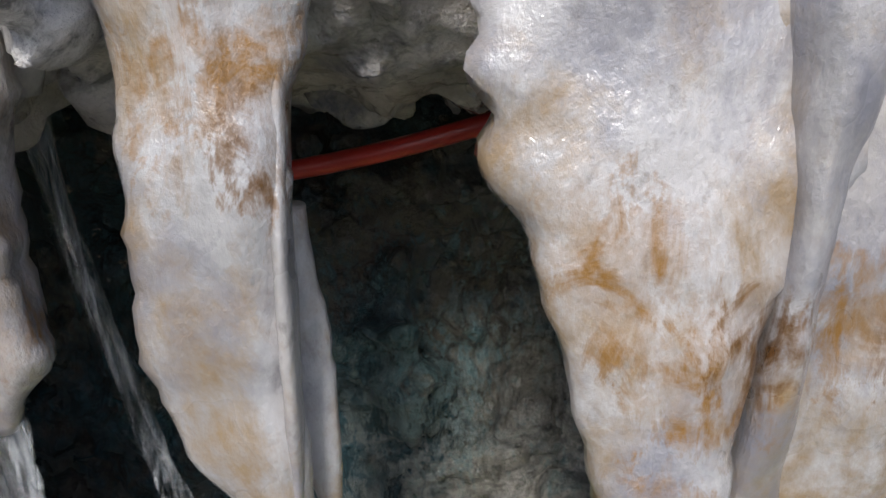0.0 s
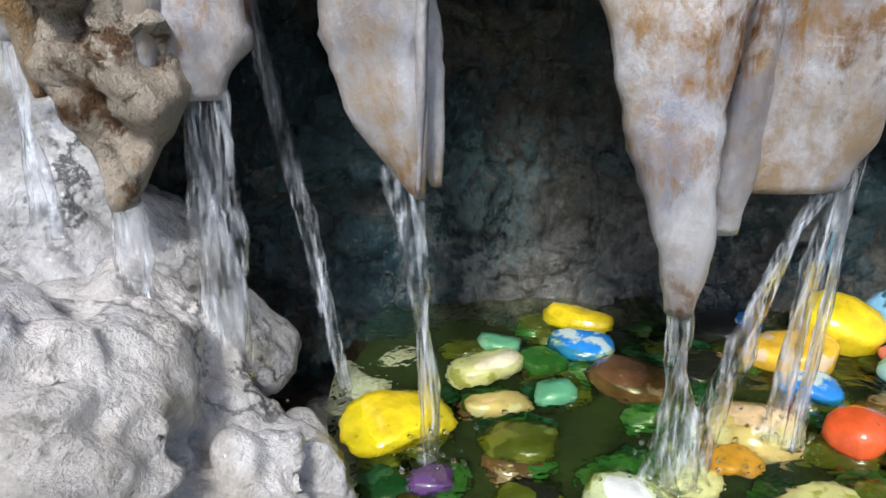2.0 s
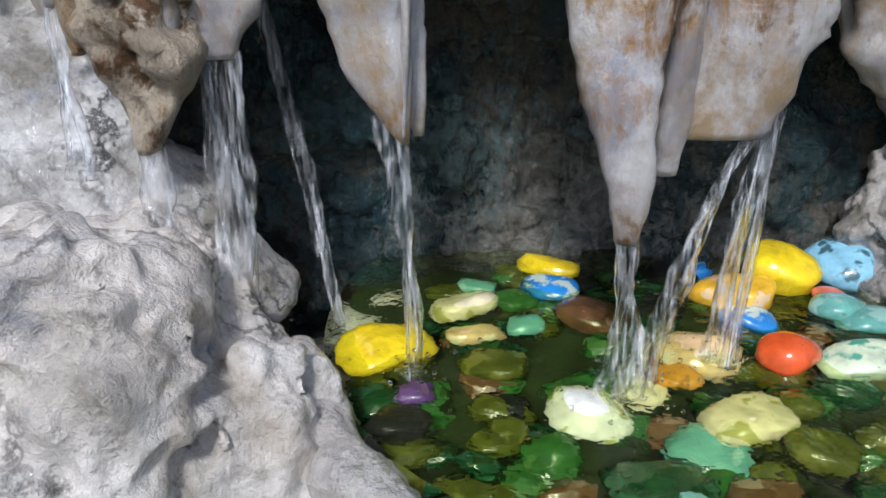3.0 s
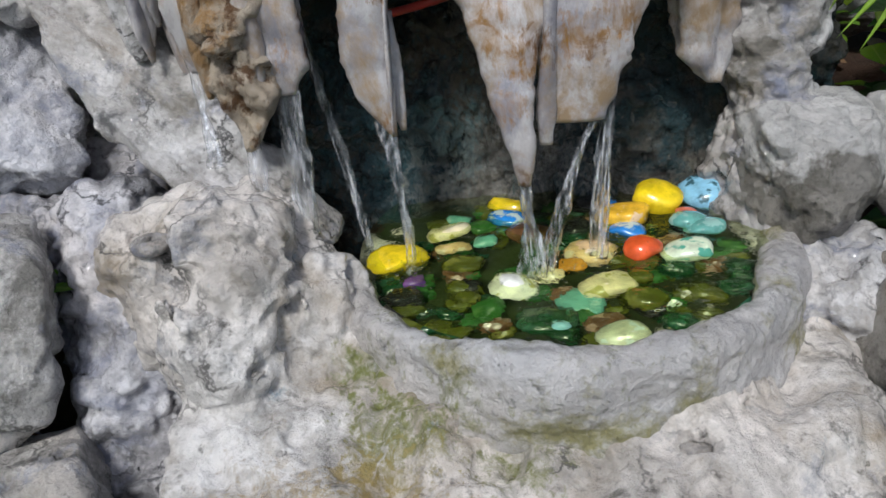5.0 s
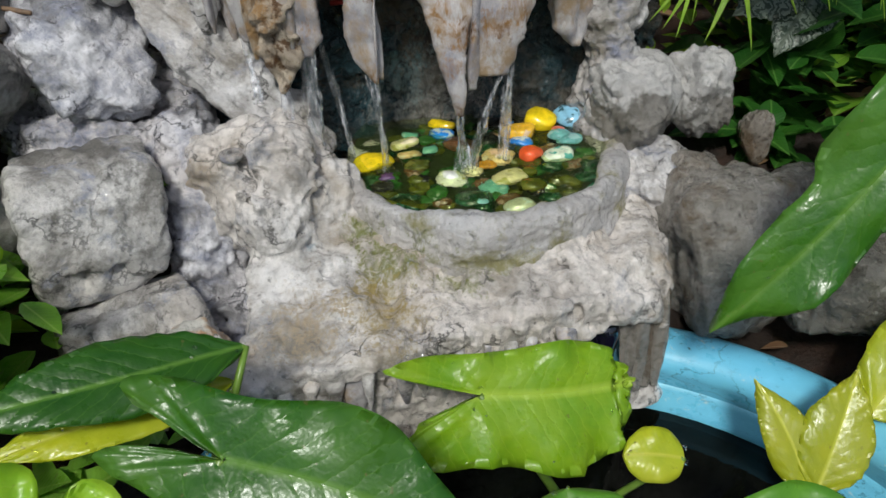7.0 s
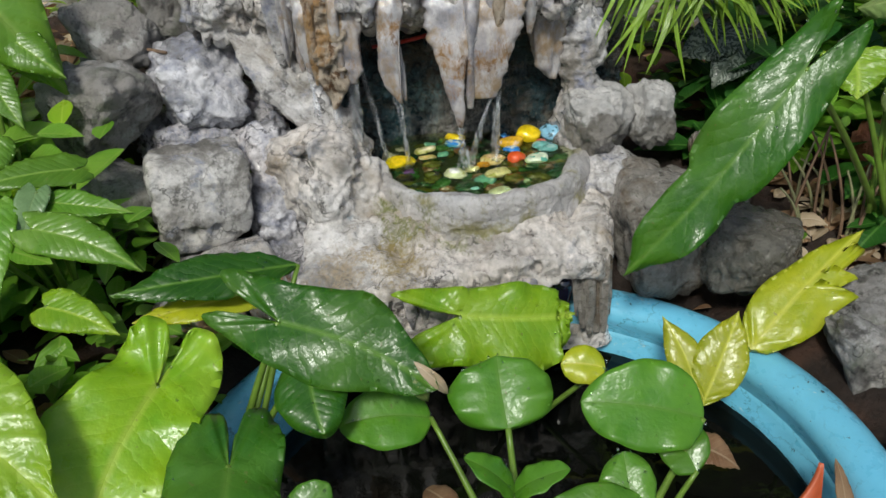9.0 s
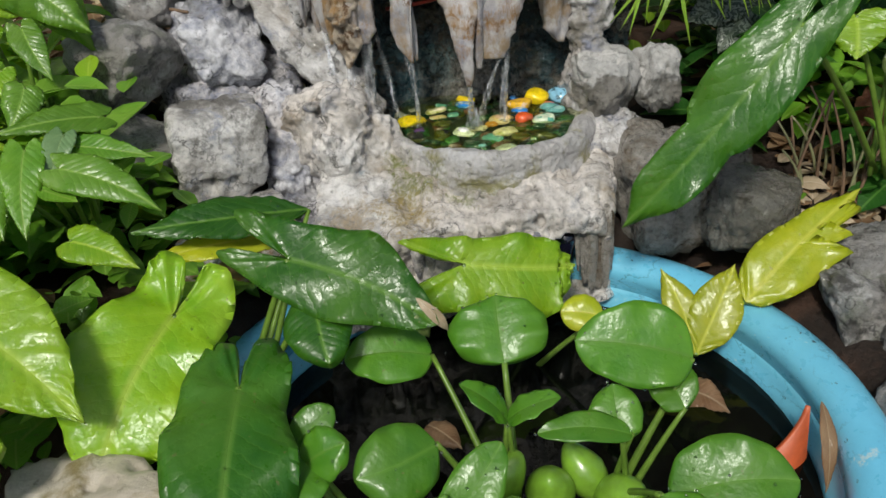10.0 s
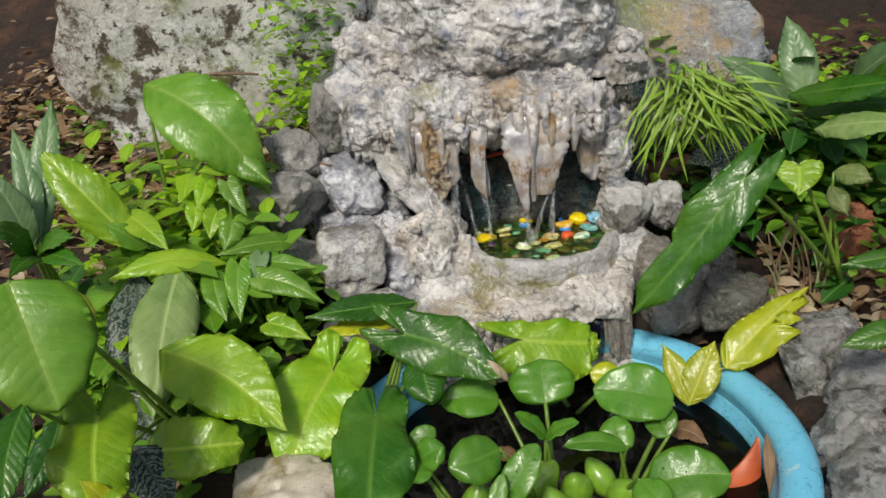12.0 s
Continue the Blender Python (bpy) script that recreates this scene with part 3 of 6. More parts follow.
crust("back_wall", cave_field, (-0.24, 0.2, 0.14), (0.3, 0.44, 0.47), 0.0047, cave, "wet rock wall, coloured darker for the shade under the hood", flaky(0.0028, 0.02, 311, 0.0, 1.0))


SLOPE = [(-0.325, 0.24, 0.52, 0.085), (-0.252, 0.2, 0.398, 0.085), (-0.206, 0.165, 0.31, 0.075), (-0.156, 0.148, 0.268, 0.055), (-0.108, 0.155, 0.246, 0.026), (-0.088, 0.165, 0.222, 0.014)]


def flowing(x, y, z):
    """Thin runs of lime down the slope."""
    across, along = 0.72 * x + 0.69 * z, 0.69 * x - 0.72 * z
    return 0.0022 * wave(across * 210, y * 70, along * 22, 321) + 0.0013 * wave(across * 480, y * 150, along * 50, 322) + 0.001 * rough(x, y, z, 0.012, 2, 323)


def buttress_field(x, y, z):
    d = 1.0
    for (ax, ay, az, aw), (bx, by, bz, bw) in zip(SLOPE, SLOPE[1:]):
        d = np.minimum(d, slab(x, y, z, (ax, ay, az), (bx, by, bz), 0.5 * (aw + bw), 0.034))
    across = (x * 0.75 + z * 0.66)
    return d + 0.004 * wave(across * 90, y * 40, z * 9 - x * 9, 31) + 0.004 * rough(x, y, z, 0.07, 2, 33)


crust("buttress", buttress_field, (-0.4, 0.1, 0.16), (0.02, 0.34, 0.62), 0.0042, lime, "sharp-edged fluted pale lime slope", flowing)


def nodular(x, y, z):
    """Small nodules, thickest on the boulder, and shallow pits."""
    high = np.clip((z - 0.16) / 0.04, 0, 1)
    knobs = 0.5 - np.abs(rough(x, y, z, 0.016, 2, 331))
    return (0.0026 + 0.003 * high) * knobs - 0.003 * np.clip(rough(x, y, z, 0.02, 2, 335) - 0.35, 0, 1) * 3 + 0.0018 * np.tanh(5 * rough(x, y, z, 0.026, 2, 337))


def apron_field(x, y, z):
    top = 0.174 - 0.42 * np.clip(0.06 - y, 0, 1) - 0.04 * np.clip((x - 0.16) / 0.1, 0, 1)
    y = y - 0.18 * (x - 0.05)
    d = box(x, y, z, (0.042, 0.12, 0.09), (0.194, 0.148, 0.1), 0.016)
    d = np.maximum(d, z - top - 0.006 + 0.05 * np.clip(-0.1 - x, 0, 1))
    y = y + 0.18 * (x - 0.05)
    d = join(d, ball(x, y, z, (-0.127, 0.125, 0.211), (0.054, 0.062, 0.07)), 0.01)
    d = join(d, ball(x, y, z, (-0.152, 0.112, 0.245), (0.03, 0.028, 0.024)), 0.015)
    d = join(d, limb(x, y, z, (-0.12, 0.165, 0.25), (-0.06, 0.14, 0.215), 0.022, 0.014), 0.015)
    d = join(d, ball(x, y, z, (-0.165, 0.15, 0.19), (0.04, 0.05, 0.06)), 0.015)
    for k, (fx, fz, fw) in enumerate(((-0.08, 0.236, 0.009), (-0.07, 0.24, 0.007), (-0.06, 0.232, 0.008), (-0.052, 0.22, 0.006), (-0.095, 0.222, 0.008))):
        d = join(d, limb(x, y, z, (fx, 0.125 + 0.01 * (k == 3), fz), (fx + 0.008, 0.082 + 0.25 * (fx + 0.07), 0.165), fw * 0.7, fw), 0.006)
    d = join(d, limb(x, y, z, (0.228, 0.2, 0.16), (0.225, 0.05, 0.145), 0.03, 0.018), 0.03)
    bowl = ball(x, y, z, (0.075, 0.195, 0.215), (0.13, 0.142, 0.075))
    d = np.maximum(d, -bowl)
    d = d + (0.006 + 0.006 * np.clip(-x / 0.1, 0, 1) * np.clip((z - 0.17) / 0.03, 0, 1)) * rough(x, y, z, 0.065, 4, 41) + holes(x, y, z, 0.028, 46, 0.012) + 0.005 * np.abs(rough(x, y, z, 0.03, 2, 45)) - 0.006 * np.abs(rough(x + 0.5 * z, y, z * 0.4, 0.028, 2, 47))
    return np.maximum(d, -ball(x, y, z, (0.187, -0.03, 0.058), (0.07, 0.115, 0.058)))


crust("apron", apron_field, (-0.3, -0.1, 0.0), (0.3, 0.32, 0.31), 0.0038, mossy, "uneven lime apron with moss and ochre stains", nodular)


def mortar_field(x, y, z):
    d = limb(x, y, z, (-0.37, 0.28, 0.19), (-0.17, 0.2, 0.16), 0.06, 0.07)
    d = join(d, limb(x, y, z, (-0.32, 0.11, 0.1), (-0.15, 0.07, 0.09), 0.04, 0.05), 0.04)
    d = join(d, limb(x, y, z, (-0.32, 0.29, 0.29), (-0.24, 0.25, 0.25), 0.05, 0.04), 0.04)
    d = join(d, limb(x, y, z, (-0.34, 0.2, 0.25), (-0.215, 0.17, 0.24), 0.036, 0.036), 0.03)
    d = join(d, limb(x, y, z, (-0.205, 0.16, 0.25), (-0.2, 0.11, 0.15), 0.034, 0.04), 0.02)
    return d + 0.014 * rough(x, y, z, 0.07, 4, 71) + 0.005 * np.abs(rough(x, y, z, 0.025, 2, 75)) + holes(x, y, z, 0.024, 76, 0.016)


crust("mortar_bank", mortar_field, (-0.48, 0.0, 0.02), (-0.06, 0.36, 0.42), 0.0055, lilac, "pale lilac lime mortar between the stones", flaky(0.003, 0.02, 341, 0.0, 1.0))


def side_field(x, y, z):
    d = limb(x, y, z, (0.225, 0.27, 0.4), (0.235, 0.24, 0.22), 0.035, 0.03)
    d = join(d, limb(x, y, z, (0.235, 0.24, 0.22), (0.26, 0.14, 0.13), 0.035, 0.03), 0.03)
    d = join(d, ball(x, y, z, (0.262, 0.165, 0.172), (0.046, 0.055, 0.038)), 0.02)
    d = join(d, limb(x, y, z, (0.245, 0.2, 0.2), (0.215, 0.12, 0.165), 0.02, 0.014), 0.02)
    return d + 0.012 * rough(x, y, z, 0.05, 4, 81) + holes(x, y, z, 0.024, 86, 0.014)


crust("side_post", side_field, (0.15, 0.06, 0.06), (0.33, 0.36, 0.48), 0.005, lime, "pale lime-crusted side of the cave", flaky(0.0032, 0.018, 351, 0.0, 1.0))


def rim_field(x, y, z):
    u, v = (x - 0.078) / 0.145, (y - 0.195) / 0.15
    k = np.sqrt(u * u + v * v)
    ring = np.sqrt(((k - 1) * 0.147) ** 2 + np.maximum(np.abs(z - 0.181) - 0.021, 0) ** 2) - 0.0115
    ring = np.maximum(ring, y - 0.18 - 0.6 * np.clip(x, 0, 1))
    ring = np.maximum(ring, -x - 0.07)
    return ring + 0.005 * rough(x, y, z, 0.05, 3, 51) + 0.003 * np.abs(rough(x, y, z, 0.022, 2, 55)) - 0.002


crust("basin_rim", rim_field, (-0.1, 0.02, 0.13), (0.26, 0.32, 0.24), 0.0036, rimstone, "smooth grey curved basin lip", flaky(0.0009, 0.014, 361, 0.0, 1.0))

bed = plain("basin_bed", (0.02, 0.03, 0.008), 0.5, spread=0.6, scale=40)
tagged(disc("basin_bed", (0.08, 0.2, 0.178), 0.14, 0.145, bed), "", "").parent = fountain
FEET = [(-0.018, 0.157), (0.059, 0.143), (0.068, 0.149), (0.1, 0.167), (-0.085, 0.17)]


def basin_surface():
    """Water in the basin, with rings round the feet of the streams."""
    rings, n = 60, 120
    r = np.linspace(0, 1, rings + 1)[1:, None]
    a = np.linspace(0, 2 * math.pi, n, endpoint=False)[None]
    x, y = np.r_[0, (0.137 * r * np.cos(a)).ravel()], np.r_[0, (0.143 * r * np.sin(a)).ravel()]
    z = 0.0006 * rough(x, y, 0 * x, 0.02, 2, 91)
    for fx, fy in FEET:
        far = np.hypot(x + 0.08 - fx, y + 0.2 - fy)
        z += 0.0014 * np.sin(far * 900) * np.exp(-far / 0.014)
    faces = [(0, 1 + j, 1 + (j + 1) % n) for j in range(n)]
    faces += [(1 + i * n + j, 1 + (i + 1) * n + j, 1 + (i + 1) * n + (j + 1) % n, 1 + i * n + (j + 1) % n) for i in range(rings - 1) for j in range(n)]
    ob = new("basin_water", mesh_of("basin_water", np.stack([x, y, z], 1), faces, basin_clear))
    ob.location = (0.08, 0.2, 0.2085)
    ob.visible_shadow = False
    tagged(ob, "rippled green-tinted water in the stone basin", "water", kind="structure")


basin_surface()


def stalactite(rows, material, label="", **more):
    v, f = loft(rows, **more)
    return piece("stalactite", mesh_of("stalactite", v, f, material), fountain, label)


stalactite([(-0.029, 0.20, 0.46, 0.03, 0.02), (-0.028, 0.175, 0.415, 0.018, 0.012), (-0.029, 0.165, 0.38, 0.0145, 0.0075), (-0.031, 0.162, 0.345, 0.0145, 0.006), (-0.03, 0.161, 0.328, 0.013, 0.006), (-0.024, 0.161, 0.312, 0.0065, 0.005), (-0.02, 0.161, 0.300, 0.002, 0.002)], drip, "white tongue of dripstone with rust band", seed=2)
stalactite([(0.066, 0.20, 0.46, 0.06, 0.02), (0.06, 0.175, 0.415, 0.047, 0.013), (0.055, 0.163, 0.38, 0.032, 0.009), (0.05, 0.156, 0.345, 0.018, 0.008), (0.052, 0.150, 0.31, 0.011, 0.007), (0.056, 0.147, 0.285, 0.0075, 0.006), (0.056, 0.147, 0.268, 0.004, 0.004)], drip, "long white dripstone with rusty tip", seed=5)
stalactite([(0.105, 0.205, 0.46, 0.055, 0.02), (0.1, 0.175, 0.415, 0.044, 0.013), (0.095, 0.165, 0.37, 0.037, 0.009), (0.091, 0.162, 0.335, 0.027, 0.0065), (0.088, 0.162, 0.312, 0.022, 0.005), (0.086, 0.162, 0.301, 0.019, 0.004)], drip, "broad veined dripstone sheet", seed=9)
stalactite([(0.078, 0.185, 0.46, 0.014, 0.02), (0.077, 0.162, 0.415, 0.009, 0.012), (0.075, 0.155, 0.375, 0.004, 0.007), (0.073, 0.155, 0.34, 0.0045, 0.006), (0.072, 0.157, 0.31, 0.006, 0.005), (0.071, 0.158, 0.289, 0.004, 0.003)], drip, "", seed=10)
stalactite([(0.133, 0.2, 0.46, 0.02, 0.02), (0.134, 0.178, 0.42, 0.012, 0.012), (0.131, 0.172, 0.385, 0.006, 0.006), (0.128, 0.172, 0.362, 0.002, 0.002)], drip, "", seed=11)
stalactite([(-0.018, 0.19, 0.45, 0.006, 0.012), (-0.0165, 0.172, 0.41, 0.0025, 0.006), (-0.0175, 0.162, 0.37, 0.0018, 0.0065), (-0.0185, 0.159, 0.335, 0.0018, 0.006), (-0.02, 0.159, 0.302, 0.001, 0.003)], drip, "", seed=12)
stalactite([(-0.022, 0.18, 0.37, 0.006, 0.004), (-0.0175, 0.175, 0.335, 0.006, 0.004), (-0.016, 0.172, 0.312, 0.004, 0.003), (-0.015, 0.172, 0.3, 0.002, 0.002)], drip, "", seed=14)
stalactite([(-0.085, 0.20, 0.46, 0.03, 0.02), (-0.084, 0.176, 0.41, 0.0215, 0.012), (-0.084, 0.169, 0.37, 0.0195, 0.009), (-0.084, 0.168, 0.345, 0.0175, 0.007), (-0.086, 0.169, 0.333, 0.012, 0.005), (-0.084, 0.169, 0.328, 0.007, 0.003)], drip, "grey dripstone tongue", seed=13, flute=0.25)
stalactite([(-0.113, 0.195, 0.46, 0.03, 0.02), (-0.108, 0.175, 0.40, 0.021, 0.015), (-0.106, 0.167, 0.36, 0.0185, 0.014), (-0.103, 0.163, 0.335, 0.018, 0.012), (-0.104, 0.161, 0.318, 0.0125, 0.008), (-0.107, 0.16, 0.306, 0.0065, 0.006), (-0.107, 0.16, 0.298, 0.003, 0.003)], rustdrip, "crumbly rust-brown dripstone", seed=17, lump=0.55, size=0.011)
stalactite([(-0.155, 0.2, 0.46, 0.02, 0.02), (-0.15, 0.195, 0.4, 0.012, 0.01), (-0.15, 0.195, 0.36, 0.007, 0.006), (-0.15, 0.195, 0.335, 0.002, 0.002)], drip, "", seed=19)
stalactite([(0.19, 0.26, 0.45, 0.035, 0.02), (0.182, 0.24, 0.4, 0.027, 0.016), (0.18, 0.235, 0.35, 0.025, 0.012), (0.182, 0.235, 0.315, 0.018, 0.01), (0.188, 0.235, 0.298, 0.005, 0.005)], drip, "fluted grey dripstone column", seed=23, flute=0.35)
rng = np.random.RandomState(4)
for n in range(26):
    sx = -0.185 + 0.0158 * n + rng.uniform(-0.011, 0.011)
    sy = 0.184 + 0.09 * max(0, (sx - 0.12) / 0.1) + rng.uniform(-0.01, 0.012)
    if -0.02 < sx < 0.03:
        continue
    low, wide = 0.418 - 0.07 * rng.uniform(0, 1) ** 1.6, rng.uniform(0.005, 0.019)
    stalactite([(sx, sy + 0.02, 0.49, wide * 1.3, 0.02), (sx, sy, 0.455, wide, 0.016), (sx, sy + 0.002, low + 0.02, wide * 0.7, 0.01), (sx, sy + 0.004, low, wide * 0.25, 0.003)], drip if n % 3 else lime, "", seed=60 + n, around=20)
for n, (sx, low, wide, back) in enumerate([(-0.135, 0.345, 0.012, 0.172), (-0.128, 0.33, 0.007, 0.166), (-0.165, 0.36, 0.01, 0.185), (-0.097, 0.325, 0.007, 0.164), (0.112, 0.33, 0.009, 0.172), (0.152, 0.375, 0.01, 0.19)]):
    stalactite([(sx, back + 0.02, 0.455, wide * 1.5, 0.018), (sx, back, 0.42, wide * 1.1, 0.014), (sx + 0.001, back - 0.002, low + 0.03, wide, 0.009), (sx, back, low, wide * 0.3, 0.003)], rustdrip if n in (1, 4) else drip, "", seed=110 + n, around=22)
for n in range(13):
    sx = -0.12 + 0.025 * n + rng.uniform(-0.008, 0.008)
    sy = -0.045 + 0.18 * (sx - 0.02) + rng.uniform(-0.004, 0.006)
    low, wide = rng.uniform(0.06, 0.1), rng.uniform(0.005, 0.011)
    if sx > 0.145:
        continue
    stalactite([(sx, sy + 0.03, 0.132, wide * 1.2, 0.012), (sx, sy + 0.012, 0.118, wide, 0.01), (sx, sy + 0.01, low + 0.015, wide * 0.6, 0.006), (sx, sy + 0.01, low, wide * 0.2, 0.003)], mossy if n % 2 else lime, "", seed=140 + n, around=16)
for n, (sx, sy, low, wide) in enumerate([(0.148, -0.008, 0.07, 0.006), (0.098, -0.018, 0.085, 0.007), (0.13, -0.02, 0.1, 0.008), (0.06, -0.02, 0.09, 0.009), (-0.06, -0.045, 0.04, 0.012)]):
    stalactite([(sx, sy + 0.03, 0.135, wide * 1.2, 0.012), (sx, sy + 0.006, 0.12, wide, 0.009), (sx, sy, low + 0.02, wide * 0.6, 0.006), (sx, sy, low, wide * 0.3, 0.004)], drip, "", seed=31 + n)

for n, (sx, low, wide) in enumerate([(0.192, 0.055, 0.0035), (0.203, 0.03, 0.0065), (0.212, 0.02, 0.0075), (0.222, 0.018, 0.0085), (0.231, 0.02, 0.007), (0.237, 0.045, 0.005)]):
    sy = 0.006 + 0.25 * (sx - 0.2) + 0.004 * (n % 2)
    stalactite([(sx - 0.006, sy + 0.03, 0.15, wide * 1.6, 0.012), (sx - 0.003, sy + 0.01, 0.13, wide * 1.4, 0.01), (sx - 0.001, sy + 0.002, 0.1, wide, 0.006), (sx, sy, low + 0.03, wide * 0.9, 0.005), (sx + 0.001, sy, low, wide * 0.5, 0.003)], rockbrown, "dark fluted drip under the apron's corner", seed=170 + n, flute=0.4)

coil = [(-0.153 + (0.011 - 0.0045 * a / 6.3) * math.cos(a), 0.092 + (0.011 - 0.0045 * a / 6.3) * 0.8 * math.sin(a), 0.268 + 0.002 * a / 6.3) for a in [0.55 * i for i in range(20)]]
v, f = tube(coil, [0.0045] * 20, 10)
piece("lime_coil", mesh_of("lime_coil", v, f, lime), fountain, "coiled ring of lime crust")

# ---------------------------------------------------------------- stones
STONES = [
    ("square grey-white stone block, lime-coated", (-0.285, 0.08, 0.222), (0.062, 0.052, 0.056), rockwhite, 0.9, 2, 10),
    ("rounded grey stone in the rockery", (-0.425, 0.17, 0.308), (0.078, 0.065, 0.07), rockgrey, 0.3, 5, 11),
    ("pitted lilac-grey stone, lime-coated", (-0.3, 0.215, 0.318), (0.064, 0.05, 0.06), lilac, 0.1, 4, 12),
    ("low grey stone in the rockery", (-0.395, 0.1, 0.205), (0.06, 0.05, 0.055), rockgrey, 0.3, 5, 13),
    ("lime-coated wedge stone below the block", (-0.25, 0.03, 0.115), (0.07, 0.05, 0.05), rockwhite, 0.4, 5, 14),
    ("orange-brown stone, partly lime-coated", (-0.188, -0.02, 0.122), (0.036, 0.032, 0.045), rockorange, 0.2, 5, 15),
    ("orange-brown stone behind leaves", (-0.275, -0.045, 0.115), (0.055, 0.04, 0.035), rockorange, 0.2, 5, 16),
    ("round lime-coated knob of stone", (0.25, 0.205, 0.245), (0.045, 0.046, 0.046), rockcap, 0.2, 4, 17),
    ("small grey stone beside the knob", (0.325, 0.23, 0.235), (0.034, 0.034, 0.046), rockcap, 0.2, 4, 18),
    ("large rounded brown-grey wet stone", (0.325, 0.1, 0.125), (0.074, 0.062, 0.085), rockbrown, 0.3, 4, 20),
    ("small red-brown stone wedged behind the rockery", (0.41, 0.25, 0.168), (0.019, 0.02, 0.03), rockbrown, 0.2, 4, 36),
    ("rough dark-grey stone beside the tub", (0.425, 0.03, 0.115), (0.06, 0.055, 0.06), rockdark, 0.3, 5, 21),
    ("small dark stone in the rockery", (0.41, 0.13, 0.15), (0.033, 0.03, 0.04), rockdark, 0.2, 4, 22),
    ("angular grey stone beside the tub rim", (0.565, -0.045, 0.075), (0.06, 0.05, 0.045), rockgrey, 0.7, 6, 23),
    ("angular pale-grey stone beside the tub rim", (0.595, -0.14, 0.06), (0.065, 0.06, 0.055), rockgrey, 0.6, 6, 24),
    ("angular grey stone touching the tub rim", (0.515, -0.1, 0.06), (0.04, 0.05, 0.035), rockgrey, 0.6, 6, 25),
    ("broad grey stone at the tub", (0.545, -0.25, 0.04), (0.06, 0.06, 0.05), rockgrey, 0.6, 6, 26),
    ("broad pale stone at the tub", (0.56, -0.37, 0.03), (0.075, 0.07, 0.05), rockgrey, 0.6, 6, 27),
    ("large smooth beige stone below the leaves", (-0.285, -0.455, 0.075), (0.1, 0.075, 0.065), beige, 0.4, 4, 28),
    ("lime-crusted boulder beside the hood", (-0.13, 0.36, 0.62), (0.06, 0.06, 0.075), rockwhite, 0.5, 5, 29),
    ("upright lime-crusted rock beside the hood", (-0.27, 0.34, 0.5), (0.06, 0.06, 0.11), rockwhite, 0.5, 5, 30),
    ("grey stone stacked behind the rockery", (-0.415, 0.25, 0.385), (0.06, 0.05, 0.05), rockgrey, 0.4, 5, 34),
    ("small pale lime-coated stone in the mortar", (-0.375, 0.235, 0.25), (0.035, 0.03, 0.03), lilac, 0.2, 4, 35),
    ("brown-grey rock behind the rockery", (-0.36, 0.34, 0.42), (0.05, 0.05, 0.08), rockgrey, 0.4, 5, 31),
    ("blue-grey slate slab leaning on the bank", (0.38, 0.6, 0.44), (0.22, 0.06, 0.2), slate, 0.7, 4, 32),
    ("whitewashed rock face behind the plants", (-0.7, 0.72, 0.58), (0.42, 0.12, 0.42), whitewash, 0.5, 7, 33),
]
for label, where, radii, stuff, square, facets, seed in STONES:
    ob = new("stone", rock_mesh("stone", radii, stuff, seed, square, facets, 0.05 if square > 0.75 else 0.24 if stuff is lilac else 0.16 if stuff is rockcap else 0.12, 5, 0.11 if stuff is lilac else 0.08 if stuff is rockcap else 0.045))
    ob.location = where
    ob.rotation_euler = (0.15 * math.sin(seed * 2.1), 0.15 * math.sin(seed * 1.3), 0.4 * math.sin(seed * 3.3))
    tagged(ob, label, "stone", "rockery stones")

